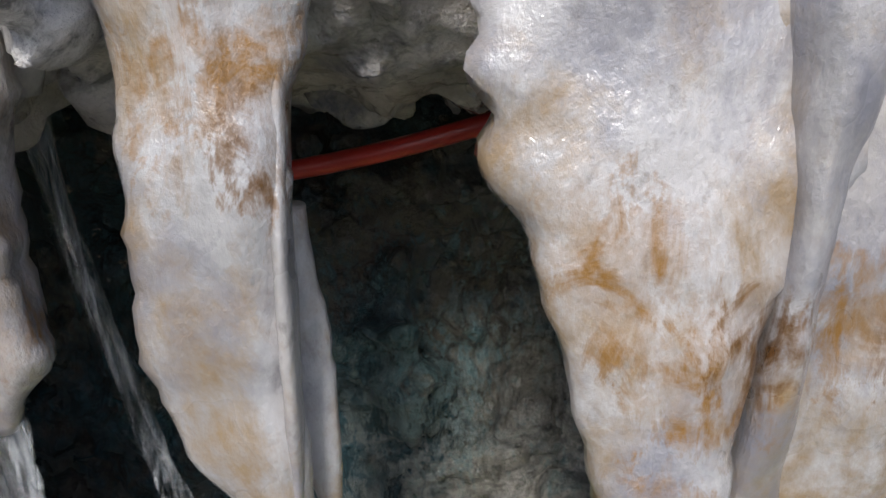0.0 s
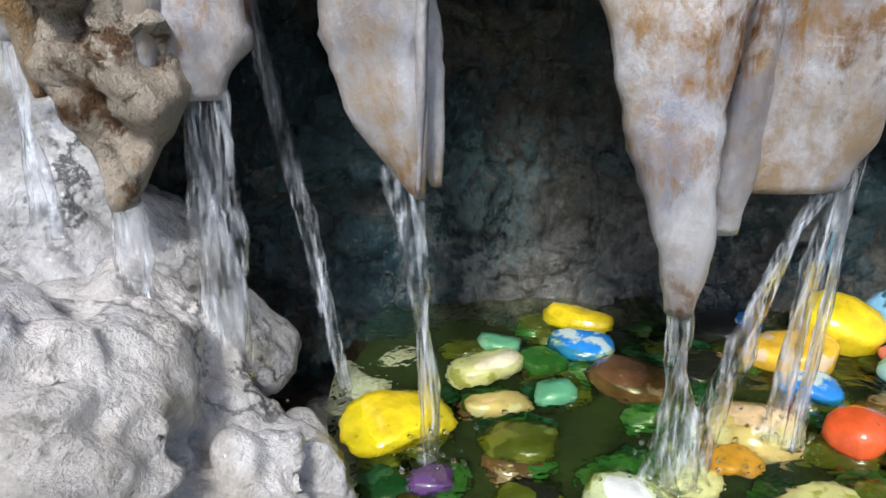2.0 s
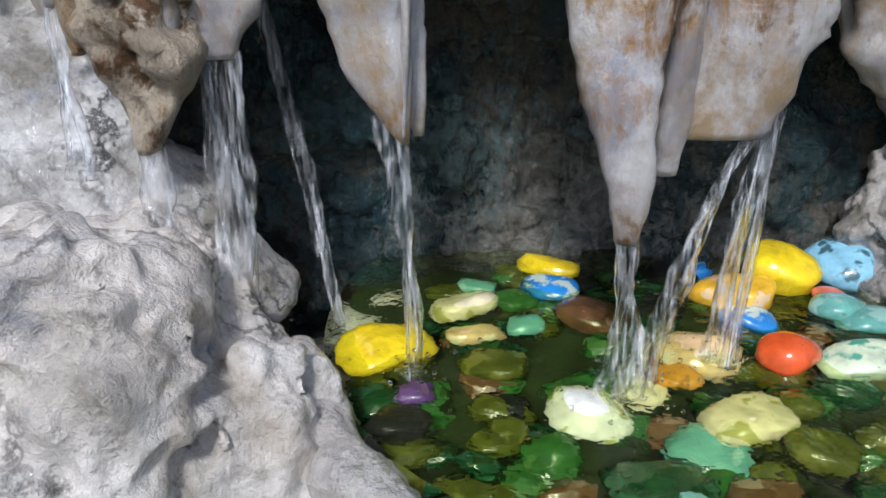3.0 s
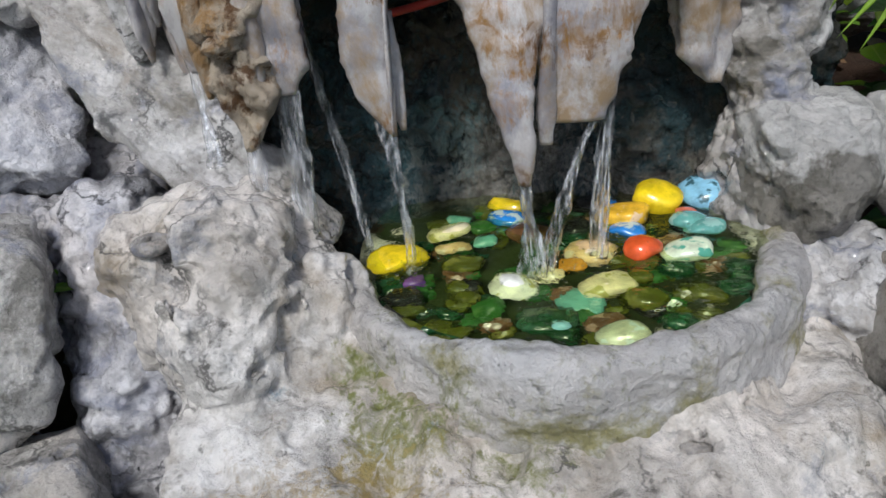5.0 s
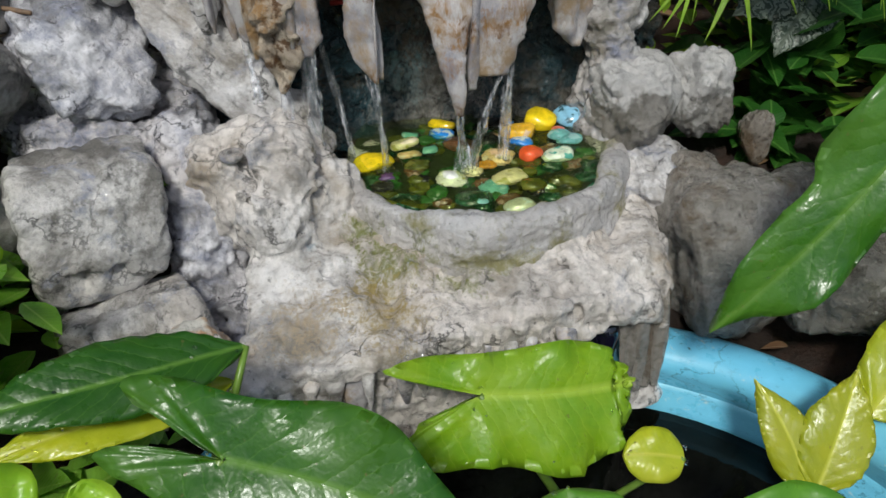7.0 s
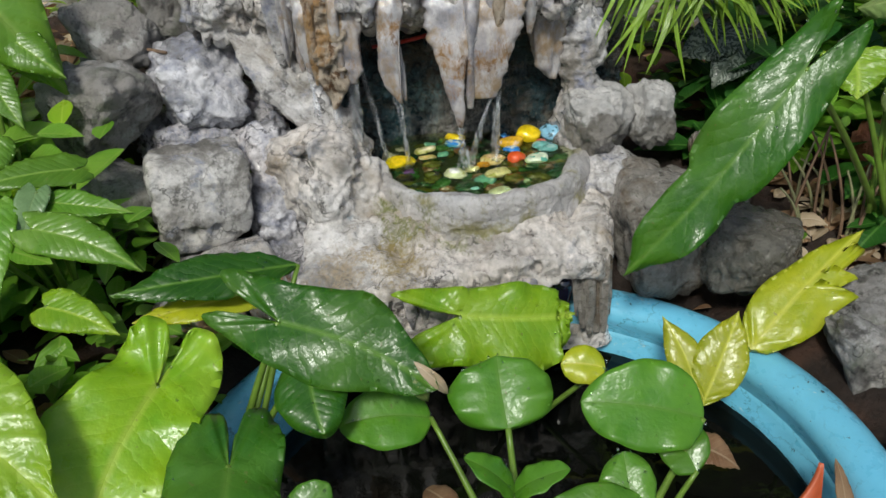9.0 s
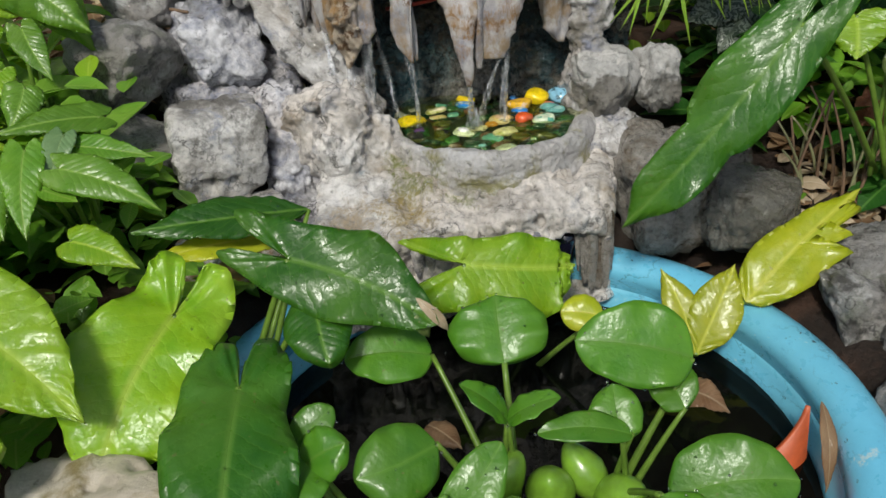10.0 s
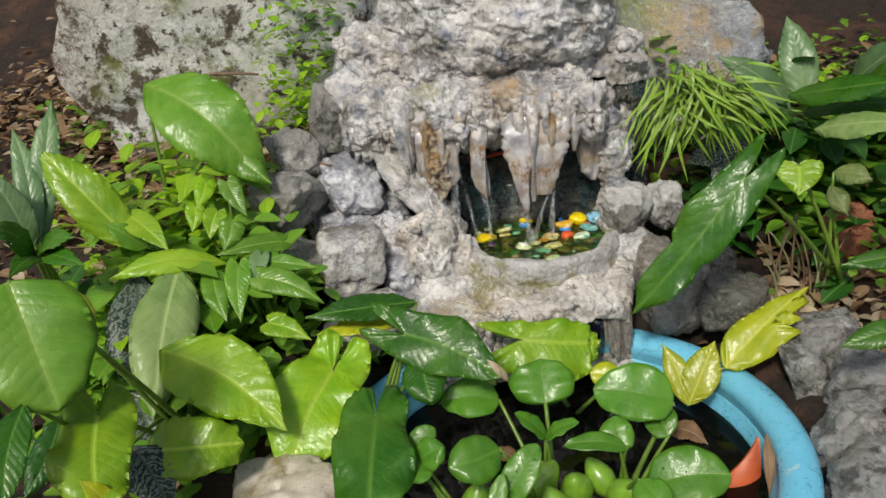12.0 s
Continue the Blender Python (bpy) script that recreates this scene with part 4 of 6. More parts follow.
# ---------------------------------------------------------------- leaves
def leaf_material(name, tone, edge, vein, gloss=0.3, bands=None, veins=0.28):
    m, t, b = shader(name)
    uv = t.nodes.new("ShaderNodeUVMap")
    uv.uv_map = "leaf"
    sep = t.nodes.new("ShaderNodeSeparateXYZ")
    t.links.new(uv.outputs["UV"], sep.inputs[0])

    def maths(op, a, c=None):
        n = t.nodes.new("ShaderNodeMath")
        n.operation = op
        for socket, v in zip(n.inputs, (a, c)):
            if isinstance(v, (int, float)):
                socket.default_value = v
            elif v is not None:
                t.links.new(v, socket)
        return n.outputs[0]

    side = maths("ABSOLUTE", sep.outputs["Y"])
    slant = maths("SUBTRACT", maths("MULTIPLY", sep.outputs["X"], 11.0), maths("MULTIPLY", side, 2.6))
    leaf_place, leaf_chance = shift_by_object(t, coords(t))
    slant = maths("ADD", slant, maths("MULTIPLY", grain(t, leaf_place, 35, 3), 1.3))
    ridge = maths("ABSOLUTE", maths("SUBTRACT", maths("FRACT", slant), 0.5))
    vec, chance = shift_by_object(t, coords(t))
    patch = grain(t, vec, 28, 4, 0.6)
    col = ramp(t, patch, [(0.32, tone), (0.7, edge)])
    col = mixed(t, ramp(t, grain(t, vec, 9, 3, 0.5), [(0.45, (0.0,)), (0.68, (0.55,))]), col, vein)
    info = t.nodes.new("ShaderNodeHueSaturation")
    t.links.new(ramp(t, chance, [(0.0, (0.8,)), (1.0, (1.2,))]), info.inputs["Value"])
    t.links.new(col, info.inputs["Color"])
    col = info.outputs["Color"]
    if bands:
        wobble = maths("ADD", slant, maths("MULTIPLY", grain(t, vec, 70, 3), 3.5))
        stripe = maths("ABSOLUTE", maths("SUBTRACT", maths("FRACT", wobble), 0.5))
        col = mixed(t, ramp(t, stripe, [(0.2, (0.0,)), (0.3, (1.0,))]), col, bands)
    col = mixed(t, ramp(t, ridge, [(0.0, (veins,)), (0.07, (0.0,))]), col, vein)
    col = mixed(t, ramp(t, side, [(0.025, (0.95,)), (0.09, (0.0,))]), col, vein)
    speck = grain(t, vec, 160, 2, 0.5)
    col = mixed(t, ramp(t, speck, [(0.7, (0.0,)), (0.76, (0.5,))]), col, (0.2, 0.16, 0.06))
    t.links.new(col, b.inputs["Base Color"])
    t.links.new(ramp(t, grain(t, vec, 60, 3), [(0.35, (gloss * 0.9,)), (0.7, (gloss * 1.7,))]), b.inputs["Roughness"])
    b.inputs["Coat Weight"].default_value = 0.25
    b.inputs["Coat Roughness"].default_value = 0.2
    b.inputs["Specular IOR Level"].default_value = 0.5
    relief(t, b, [(ramp(t, ridge, [(0.0, (0.0,)), (0.12, (0.45,)), (0.3, (0.85,)), (0.5, (1.0,))]), 0.5 * veins, 0.003), (patch, 0.4, 0.006), (grain(t, vec, 220, 2), 0.15, 0.0008)])
    through_light = t.nodes.new("ShaderNodeBsdfTranslucent")
    t.links.new(col, through_light.inputs["Color"])
    both = t.nodes.new("ShaderNodeMixShader")
    both.inputs[0].default_value = 0.36
    t.links.new(b.outputs[0], both.inputs[1])
    t.links.new(through_light.outputs[0], both.inputs[2])
    t.links.new(both.outputs[0], t.nodes["Material Output"].inputs["Surface"])
    return m


TINTS = {
    "light": leaf_material("leaf_light_green", (0.19, 0.4, 0.01), (0.31, 0.5, 0.014), (0.43, 0.6, 0.06)),
    "mid": leaf_material("leaf_green", (0.115, 0.284, 0.02), (0.169, 0.351, 0.025), (0.27, 0.446, 0.07)),
    "deep": leaf_material("leaf_deep_green", (0.027, 0.118, 0.008), (0.055, 0.18, 0.01), (0.13, 0.28, 0.035), 0.28),
    "dark": leaf_material("leaf_dark_green", (0.024, 0.115, 0.014), (0.045, 0.165, 0.016), (0.1, 0.24, 0.04), 0.34),
    "yellow": leaf_material("leaf_yellow_green", (0.378, 0.459, 0.012), (0.54, 0.567, 0.015), (0.608, 0.621, 0.07), veins=0.1),
    "pale": leaf_material("leaf_pale", (0.203, 0.351, 0.08), (0.405, 0.54, 0.2), (0.486, 0.608, 0.24), 0.4),
    "greyed": leaf_material("leaf_grey_green", (0.0945, 0.203, 0.07), (0.176, 0.297, 0.13), (0.243, 0.365, 0.15), 0.35),
    "dull": leaf_material("leaf_dull_green", (0.108, 0.189, 0.04), (0.216, 0.27, 0.08), (0.27, 0.297, 0.1), 0.45),
    "hyac": leaf_material("leaf_hyacinth", (0.075, 0.235, 0.016), (0.13, 0.315, 0.022), (0.13, 0.3, 0.03), 0.3, veins=0.06),
    "banded": leaf_material("leaf_banded", (0.012, 0.035, 0.018), (0.02, 0.05, 0.025), (0.1, 0.13, 0.09), 0.35, bands=(0.2, 0.24, 0.19)),
}
stalk = plain("green_stalk", (0.13, 0.22, 0.03), 0.35, spread=0.3, scale=40)
bulb_green = plain("hyacinth_bulb", (0.17, 0.32, 0.03), 0.3, spread=0.25, scale=50, coat=0.3)

OUTLINES = {
    "oval": [(0, 0), (0.01, 0.3), (0.12, 0.75), (0.35, 1.0), (0.62, 0.96), (0.86, 0.62), (0.97, 0.25), (1, 0)],
    "lance": [(0, 0), (0.06, 0.32), (0.2, 0.76), (0.4, 1.0), (0.62, 0.9), (0.82, 0.5), (0.93, 0.17), (1, 0)],
    "blade": [(0, 0), (0.03, 0.5), (0.2, 0.85), (0.45, 1.0), (0.7, 0.75), (0.9, 0.28), (1, 0)],
    "heart": [(0, 0), (-0.1, 0.2), (-0.15, 0.55), (-0.05, 0.88), (0.18, 1.0), (0.5, 0.8), (0.8, 0.34), (0.94, 0.1), (1, 0)],
    "sagittate": [(0, 0), (-0.08, 0.02), (-0.26, 0.08), (-0.36, 0.24), (-0.34, 0.5), (-0.12, 0.8), (0.1, 0.86), (0.35, 1.0), (0.56, 0.98), (0.76, 0.76), (0.9, 0.42), (0.96, 0.14), (1, 0)],
    "round": [(0, 0), (-0.03, 0.25), (0.05, 0.65), (0.28, 0.98), (0.55, 1.0), (0.78, 0.82), (0.84, 0.7), (0.93, 0.62), (0.95, 0.3), (1, 0)],
    "torn": [(0, 0), (0.05, 0.4), (0.2, 0.85), (0.33, 1.0), (0.45, 0.92), (0.64, 1.12), (0.5, 0.5), (0.6, 0.56), (0.74, 0.78), (0.62, 0.34), (0.76, 0.4), (0.9, 0.46), (0.8, 0.18), (0.92, 0.16), (1, 0)],
    "whole": [(0, 0), (0.05, 0.4), (0.2, 0.8), (0.35, 0.85), (0.55, 0.66), (0.75, 0.4), (0.9, 0.2), (1, 0)],
    "spear": [(0, 0), (-0.06, 0.06), (-0.18, 0.2), (-0.25, 0.42), (-0.2, 0.68), (-0.05, 0.8), (0.15, 0.94), (0.33, 1.0), (0.46, 0.96), (0.52, 0.78), (0.62, 0.84), (0.8, 0.6), (0.93, 0.22), (1, 0)],
    "ruffled": [(0, 0), (-0.1, 0.08), (-0.32, 0.26), (-0.56, 0.52), (-0.55, 0.68), (-0.34, 0.84), (-0.05, 0.84), (0.25, 0.92), (0.52, 1.0), (0.74, 0.92), (0.9, 0.7), (0.88, 0.52), (1.0, 0.36), (0.95, 0.2), (1.05, 0.08), (1.03, 0)],
    "arrow": [(0, 0), (-0.05, 0.05), (-0.2, 0.14), (-0.35, 0.26), (-0.42, 0.42), (-0.38, 0.6), (-0.24, 0.78), (-0.04, 0.9), (0.15, 0.97), (0.36, 1.0), (0.6, 0.86), (0.82, 0.52), (0.94, 0.2), (1, 0)],
}


def smooth_line(points, n, kind=""):
    """n points along a soft curve through the given ones; straight from one to the next where the leaf is torn."""
    p = np.array(points, float)
    q = []
    for k in range(len(p) - 1):
        a, b, c, d = p[max(k - 1, 0)], p[k], p[k + 1], p[min(k + 2, len(p) - 1)]
        for t in np.linspace(0, 1, 24, endpoint=False):
            if kind == "torn":
                q.append(b + (c - b) * t)
            else:
                q.append(0.5 * (2 * b + (c - a) * t + (2 * a - 5 * b + 4 * c - d) * t * t + (3 * b - a - 3 * c + d) * t ** 3))
    q = np.array(q + [p[-1]])
    s = np.r_[0, np.cumsum(np.linalg.norm(np.diff(q, axis=0), axis=1))]
    t = np.linspace(0, s[-1], n)
    return np.stack([np.interp(t, s, q[:, k]) for k in (0, 1)], 1)


def leaf_mesh(outline, length, half, bow, material, seed, fold=0.22, ripple=0.05):
    """A thin closed blade along x: folded at its midrib, bowed along its length, rippled at its margin."""
    rng = np.random.RandomState(seed)
    n, m = 40, 7
    edges = {1: smooth_line(OUTLINES["whole" if outline == "torn" else outline], n), -1: smooth_line(OUTLINES[outline], n, outline)}
    verts, uvs = [], []
    phase, bend_side = rng.uniform(0, 6, 4), rng.uniform(-0.06, 0.06)
    for face, lift in ((1, 0.0), (-1, -0.0005)):
        for side in (1, -1):
            edge = edges[side]
            for i in range(n):
                mx, my = edge[i, 0] * length, edge[i, 1] * half
                my *= 1 + (0.09 if outline in ("arrow", "spear", "sagittate") else 0.05) * math.sin((18 if outline in ("arrow", "spear", "sagittate") else 9) * i / n + phase[0 if side > 0 else 1]) + 0.02 * math.sin(31 * i / n + phase[2])
                if outline == "ruffled":
                    my *= 0.68 if side > 0 else 1.15
                ax = max(0.0, min(length, mx - 0.16 * length * (1 - max(edge[i, 0], 0)) * (my / half)))
                for j in range(m):
                    k = j / (m - 1)
                    x, y = ax + (mx - ax) * k, my * k
                    u = x / length
                    uc = min(max(u, -0.08), 1)
                    z = fold * y * (1 - 0.5 * k) - bow * length * 4 * (uc - 0.5) ** 2 + bow * length
                    if outline != "oval":
                        z += 0.04 * half * k * (1 - 0.5 * k) * 3 * math.sin(6.283 * ((7 if outline == "ruffled" else 11) * u - 2 * k))
                    z += ripple * half * k * k * (math.sin(13 * u + phase[2]) + 0.6 * math.sin(23 * u + side + phase[3]))
                    z -= 0.25 * half * k ** 3 * (0.5 + 0.5 * math.sin(phase[1]))
                    sway = bend_side * length * math.sin(math.pi * min(max(u, 0), 1))
                    verts.append((x, side * y + sway, z + lift))
                    uvs.append((u, side * k * my / half))
    faces = []
    block = n * m
    for f in range(2):
        for s in range(2):
            o = (2 * f + s) * block
            for i in range(n - 1):
                for j in range(m - 1):
                    q = (o + i * m + j, o + (i + 1) * m + j, o + (i + 1) * m + j + 1, o + i * m + j + 1)
                    faces.append(q if (s == 0) == (f == 0) else q[::-1])
    for s in range(2):
        a, b = s * block, (2 + s) * block
        for i in range(n - 1):
            j = m - 1
            q = (a + i * m + j, a + (i + 1) * m + j, b + (i + 1) * m + j, b + i * m + j)
            faces.append(q if s == 0 else q[::-1])
    me = mesh_of("leaf", verts, faces, material)
    layer = me.uv_layers.new(name="leaf")
    loops = np.zeros(len(me.loops), dtype=np.int64)
    me.loops.foreach_get("vertex_index", loops)
    layer.data.foreach_set("uv", np.array(uvs)[loops].ravel())
    return me


LEAF_COUNT = [0]


def leaf_on(plant, outline, tint, base, tip, face, half, bow, name="leaf"):
    """A leaf from its base to its tip whose upper side faces a way, under its plant."""
    LEAF_COUNT[0] += 1
    o = plant.location
    b, t, z = Vector(base), Vector(tip), Vector(face)
    x = t - b
    length = x.length
    x.normalize()
    z = (z - x * z.dot(x)).normalized()
    y = z.cross(x)
    me = leaf_mesh(outline, length, half, bow, TINTS[tint], LEAF_COUNT[0], ripple=0.2 if outline == "spear" else 0.14 if outline in ("arrow", "spear", "ruffled", "sagittate", "round") else 0.07)
    ob = piece(name, me, plant)
    m = Matrix((x, y, z)).transposed().to_4x4()
    m.translation = b - o
    ob.matrix_local = m
    return ob


def dew_on(leaf, count, seed):
    """Drops of water standing on a leaf."""
    rng = np.random.RandomState(seed)
    at = np.array([v.co[:] for v in leaf.data.vertices])[: len(leaf.data.vertices) // 2]
    v, f = SPHERES[2]
    verts, faces = [], []
    for p in at[rng.randint(len(at), size=count)]:
        r = rng.uniform(0.0006, 0.0016)
        p = p + np.r_[rng.uniform(-0.003, 0.003, 2), 0.0003]
        faces += [[k + len(verts) for k in q] for q in f]
        verts += list(p + v * np.array((r, r, 0.55 * r)))
    tagged(piece("dew", mesh_of("dew", verts, faces, clear_water), leaf), kind="stuff")


def stalk_on(plant, a, c, radius=0.003, lift=0.02, name="stalk"):
    a, c, o = Vector(a), Vector(c), plant.location
    mid = (a + c) / 2 + Vector((0, 0, lift))
    v, f = tube([p - o for p in bend(a, mid, c, 9)], [radius * (1.25 - 0.5 * i / 8) for i in range(9)], 8)
    return piece(name, mesh_of(name, v, f, stalk), plant)


def grow(name, label, category, crown, leaves):
    """A plant at its crown: each leaf a part, on a stalk of its own."""
    plant = thing(name, label, category, crown)
    for n, (outline, tint, base, tip, face, half, bow) in enumerate(leaves):
        made = leaf_on(plant, outline, tint, base, tip, face, half, bow)
        if tint in ("dark", "deep", "hyac") or name == "arrowhead_plant":
            dew_on(made, 34 if tint == "dark" else 14, LEAF_COUNT[0])
        far = (Vector(base) - Vector(crown)).length
        root = Vector(crown) + Vector((0.012 * math.sin(n * 2.4), 0.012 * math.cos(n * 2.4), 0))
        stalk_on(plant, root, base, 0.0028 + 0.0012 * min(half / 0.05, 1), 0.06 * far)
    return plant

# ---------------------------------------------------------------- plants: outline, tint, base, tip, face, half width, bow
grow("arrowhead_plant", "arrow-leaved plant with large glossy green leaves beside tub", "plant", (-0.2, -0.25, 0.02), [
    ("sagittate", "light", (-0.236, -0.28, 0.2), (-0.281, -0.42, 0.114), (0.311, -0.456, 0.821), 0.066, 0.1),
    ("sagittate", "deep", (-0.155, -0.362, 0.174), (-0.138, -0.54, 0.12), (0.183, -0.321, 0.929), 0.057, 0.08),
    ("arrow", "deep", (-0.128, -0.226, 0.228), (0.024, -0.270, 0.172), (0.036, -0.736, 0.676), 0.0459, 0.04),
    ("lance", "deep", (-0.123, -0.129, 0.233), (-0.293, -0.204, 0.253), (0.276, -0.390, 0.878), 0.0272, 0.05),
    ("lance", "yellow", (-0.135, -0.134, 0.206), (-0.279, -0.206, 0.220), (0.295, -0.422, 0.857), 0.0208, 0.05),
    ("oval", "deep", (-0.101, -0.238, 0.197), (-0.082, -0.309, 0.158), (0.088, -0.461, 0.883), 0.0343, 0.05),
])
grow("philodendron", "heart-leaved climber with broad mid-green leaves on the bank", "plant", (-0.46, -0.3, 0.04), [
    ("lance", "light", (-0.482, -0.325, 0.272), (-0.268, -0.42, 0.19), (0.064, -0.484, 0.873), 0.0596, 0.08),
    ("round", "light", (-0.44, -0.487, 0.212), (-0.318, -0.455, 0.2), (0.2, -0.62, 0.75), 0.042, 0.12),
    ("arrow", "light", (-0.427, -0.577, 0.337), (-0.370, -0.700, 0.281), (0.328, -0.261, 0.908), 0.0456, 0.06),
    ("oval", "mid", (-0.482, -0.572, 0.515), (-0.428, -0.632, 0.384), (0.547, -0.653, 0.524), 0.0652, 0.06),
    ("oval", "yellow", (-0.521, -0.491, 0.465), (-0.453, -0.494, 0.411), (0.511, -0.535, 0.673), 0.0279, 0.05),
])
grow("philodendron", "young climber with dark narrow leaves at the edge", "plant", (-0.45, -0.42, 0.05), [
    ("lance", "deep", (-0.456, -0.644, 0.402), (-0.438, -0.740, 0.340), (0.499, -0.402, 0.767), 0.0212, 0.05),
    ("lance", "dark", (-0.471, -0.580, 0.341), (-0.478, -0.671, 0.293), (0.456, -0.442, 0.772), 0.0205, 0.05),
    ("lance", "yellow", (-0.371, -0.672, 0.278), (-0.395, -0.679, 0.327), (0.824, -0.454, 0.339), 0.0118, 0.05),
    ("lance", "pale", (-0.518, -0.139, 0.329), (-0.487, -0.384, 0.190), (0.399, -0.414, 0.818), 0.0517, 0.05),
])
grow("patterned_plant", "plant with dark leaves banded silver-grey", "plant", (-0.5, -0.2, 0.1), [
    ("lance", "banded", (-0.591, -0.146, 0.325), (-0.523, -0.346, 0.160), (0.365, -0.515, 0.775), 0.0469, 0.06),
    ("lance", "banded", (-0.551, -0.331, 0.208), (-0.463, -0.428, 0.113), (0.337, -0.484, 0.807), 0.0279, 0.06),
    ("lance", "banded", (-0.464, -0.487, 0.222), (-0.390, -0.553, 0.169), (0.267, -0.403, 0.875), 0.0328, 0.06),
])
grow("patterned_plant", "dark wet leaves banded silver-green behind the grass", "plant", (0.46, 0.36, 0.25), [
    ("lance", "banded", (0.48, 0.33, 0.315), (0.375, 0.285, 0.3), (-0.2, -0.7, 0.68), 0.034, 0.08),
    ("lance", "banded", (0.51, 0.33, 0.32), (0.42, 0.26, 0.26), (-0.1, -0.75, 0.65), 0.036, 0.08),
])
grow("pothos", "small climbing pothos with light green leaves", "plant", (-0.42, -0.05, 0.13), [
    ("lance", "light", (-0.454, -0.093, 0.303), (-0.615, -0.197, 0.335), (0.421, -0.402, 0.813), 0.0263, 0.12),
    ("heart", "mid", (-0.453, -0.162, 0.311), (-0.418, -0.221, 0.258), (0.272, -0.549, 0.790), 0.0222, 0.05),
    ("heart", "mid", (-0.411, -0.147, 0.325), (-0.394, -0.222, 0.257), (0.304, -0.601, 0.739), 0.0220, 0.05),
    ("heart", "greyed", (-0.380, -0.119, 0.329), (-0.383, -0.175, 0.289), (0.312, -0.563, 0.765), 0.0155, 0.05),
    ("heart", "mid", (-0.366, -0.056, 0.325), (-0.458, -0.118, 0.332), (0.356, -0.435, 0.827), 0.0211, 0.05),
    ("heart", "mid", (-0.367, -0.168, 0.312), (-0.263, -0.185, 0.268), (0.230, -0.592, 0.772), 0.0244, 0.05),
    ("heart", "mid", (-0.367, -0.119, 0.316), (-0.286, -0.119, 0.300), (0.167, -0.512, 0.843), 0.0165, 0.05),
    ("heart", "light", (-0.346, -0.225, 0.257), (-0.274, -0.244, 0.234), (0.123, -0.541, 0.832), 0.0211, 0.05),
])
grow("pothos", "small climbing pothos below a broad leaf", "plant", (-0.5, 0.05, 0.16), [
    ("heart", "mid", (-0.489, 0.105, 0.441), (-0.415, 0.084, 0.384), (0.274, -0.731, 0.625), 0.0310, 0.05),
    ("heart", "light", (-0.498, 0.097, 0.428), (-0.542, 0.054, 0.428), (0.554, -0.567, 0.610), 0.0200, 0.05),
    ("heart", "mid", (-0.495, 0.067, 0.400), (-0.454, 0.029, 0.342), (0.293, -0.691, 0.660), 0.0208, 0.05),
    ("heart", "light", (-0.529, 0.053, 0.408), (-0.536, 0.002, 0.372), (0.383, -0.567, 0.729), 0.0197, 0.05),
    ("heart", "light", (-0.538, 0.003, 0.378), (-0.537, -0.034, 0.342), (0.398, -0.634, 0.663), 0.0183, 0.05),
    ("heart", "light", (-0.491, -0.011, 0.371), (-0.497, -0.053, 0.334), (0.402, -0.637, 0.658), 0.0200, 0.05),
    ("heart", "mid", (-0.460, -0.027, 0.354), (-0.469, -0.070, 0.317), (0.393, -0.646, 0.655), 0.0229, 0.05),
])
grow("broadleaf_plant", "tall plant with broad drooping green leaves on the bank", "plant", (-0.68, 0.15, 0.2), [
    ("lance", "mid", (-0.672, 0.184, 0.572), (-0.434, 0.121, 0.349), (0.343, -0.742, 0.576), 0.0746, 0.22),
    ("lance", "light", (-0.610, -0.090, 0.338), (-0.773, -0.056, 0.536), (0.483, -0.705, 0.519), 0.0422, 0.08),
    ("lance", "mid", (-0.598, -0.083, 0.337), (-0.648, -0.113, 0.401), (0.757, -0.567, 0.326), 0.0211, 0.08),
    ("lance", "light", (-0.649, -0.053, 0.398), (-0.536, -0.128, 0.349), (0.053, -0.489, 0.871), 0.0236, 0.08),
])
grow("rosette_plant", "rosette of narrow grey-green leaves on the bank", "plant", (-0.82, -0.05, 0.2), [
    ("blade", "greyed", (-0.765, -0.140, 0.383), (-0.750, -0.000, 0.597), (0.429, -0.769, 0.473), 0.0275, 0.05),
    ("blade", "greyed", (-0.757, -0.157, 0.390), (-0.808, -0.049, 0.564), (0.487, -0.671, 0.559), 0.0230, 0.05),
    ("blade", "greyed", (-0.744, -0.186, 0.392), (-0.789, -0.173, 0.529), (0.673, -0.682, 0.286), 0.0288, 0.1),
    ("blade", "deep", (-0.733, -0.179, 0.389), (-0.635, -0.223, 0.423), (-0.458, -0.410, 0.789), 0.0243, 0.1),
    ("blade", "deep", (-0.729, -0.202, 0.389), (-0.728, -0.277, 0.471), (0.985, 0.135, 0.112), 0.0277, 0.1),
    ("blade", "deep", (-0.722, -0.200, 0.382), (-0.699, -0.310, 0.398), (0.408, 0.214, 0.888), 0.0180, 0.1),
    ("blade", "deep", (-0.719, -0.196, 0.385), (-0.613, -0.250, 0.385), (-0.176, -0.346, 0.922), 0.0190, 0.1),
])
grow("arrowhead_plant", "single large arrow-shaped glossy leaf arching over stones", "plant", (0.62, 0.12, 0.12), [
    ("spear", "deep", (0.412, -0.055, 0.39), (0.231, -0.085, 0.168), (-0.362, -0.854, 0.374), 0.043, 0.05),
    ("heart", "light", (0.533, 0.092, 0.354), (0.527, 0.055, 0.310), (-0.224, -0.731, 0.645), 0.0406, 0.03),
    ("lance", "dull", (0.609, 0.144, 0.317), (0.661, 0.102, 0.315), (-0.396, -0.526, 0.753), 0.0225, 0.1),
    ("lance", "dull", (0.603, 0.136, 0.293), (0.622, 0.092, 0.255), (-0.192, -0.688, 0.700), 0.0191, 0.1),
])
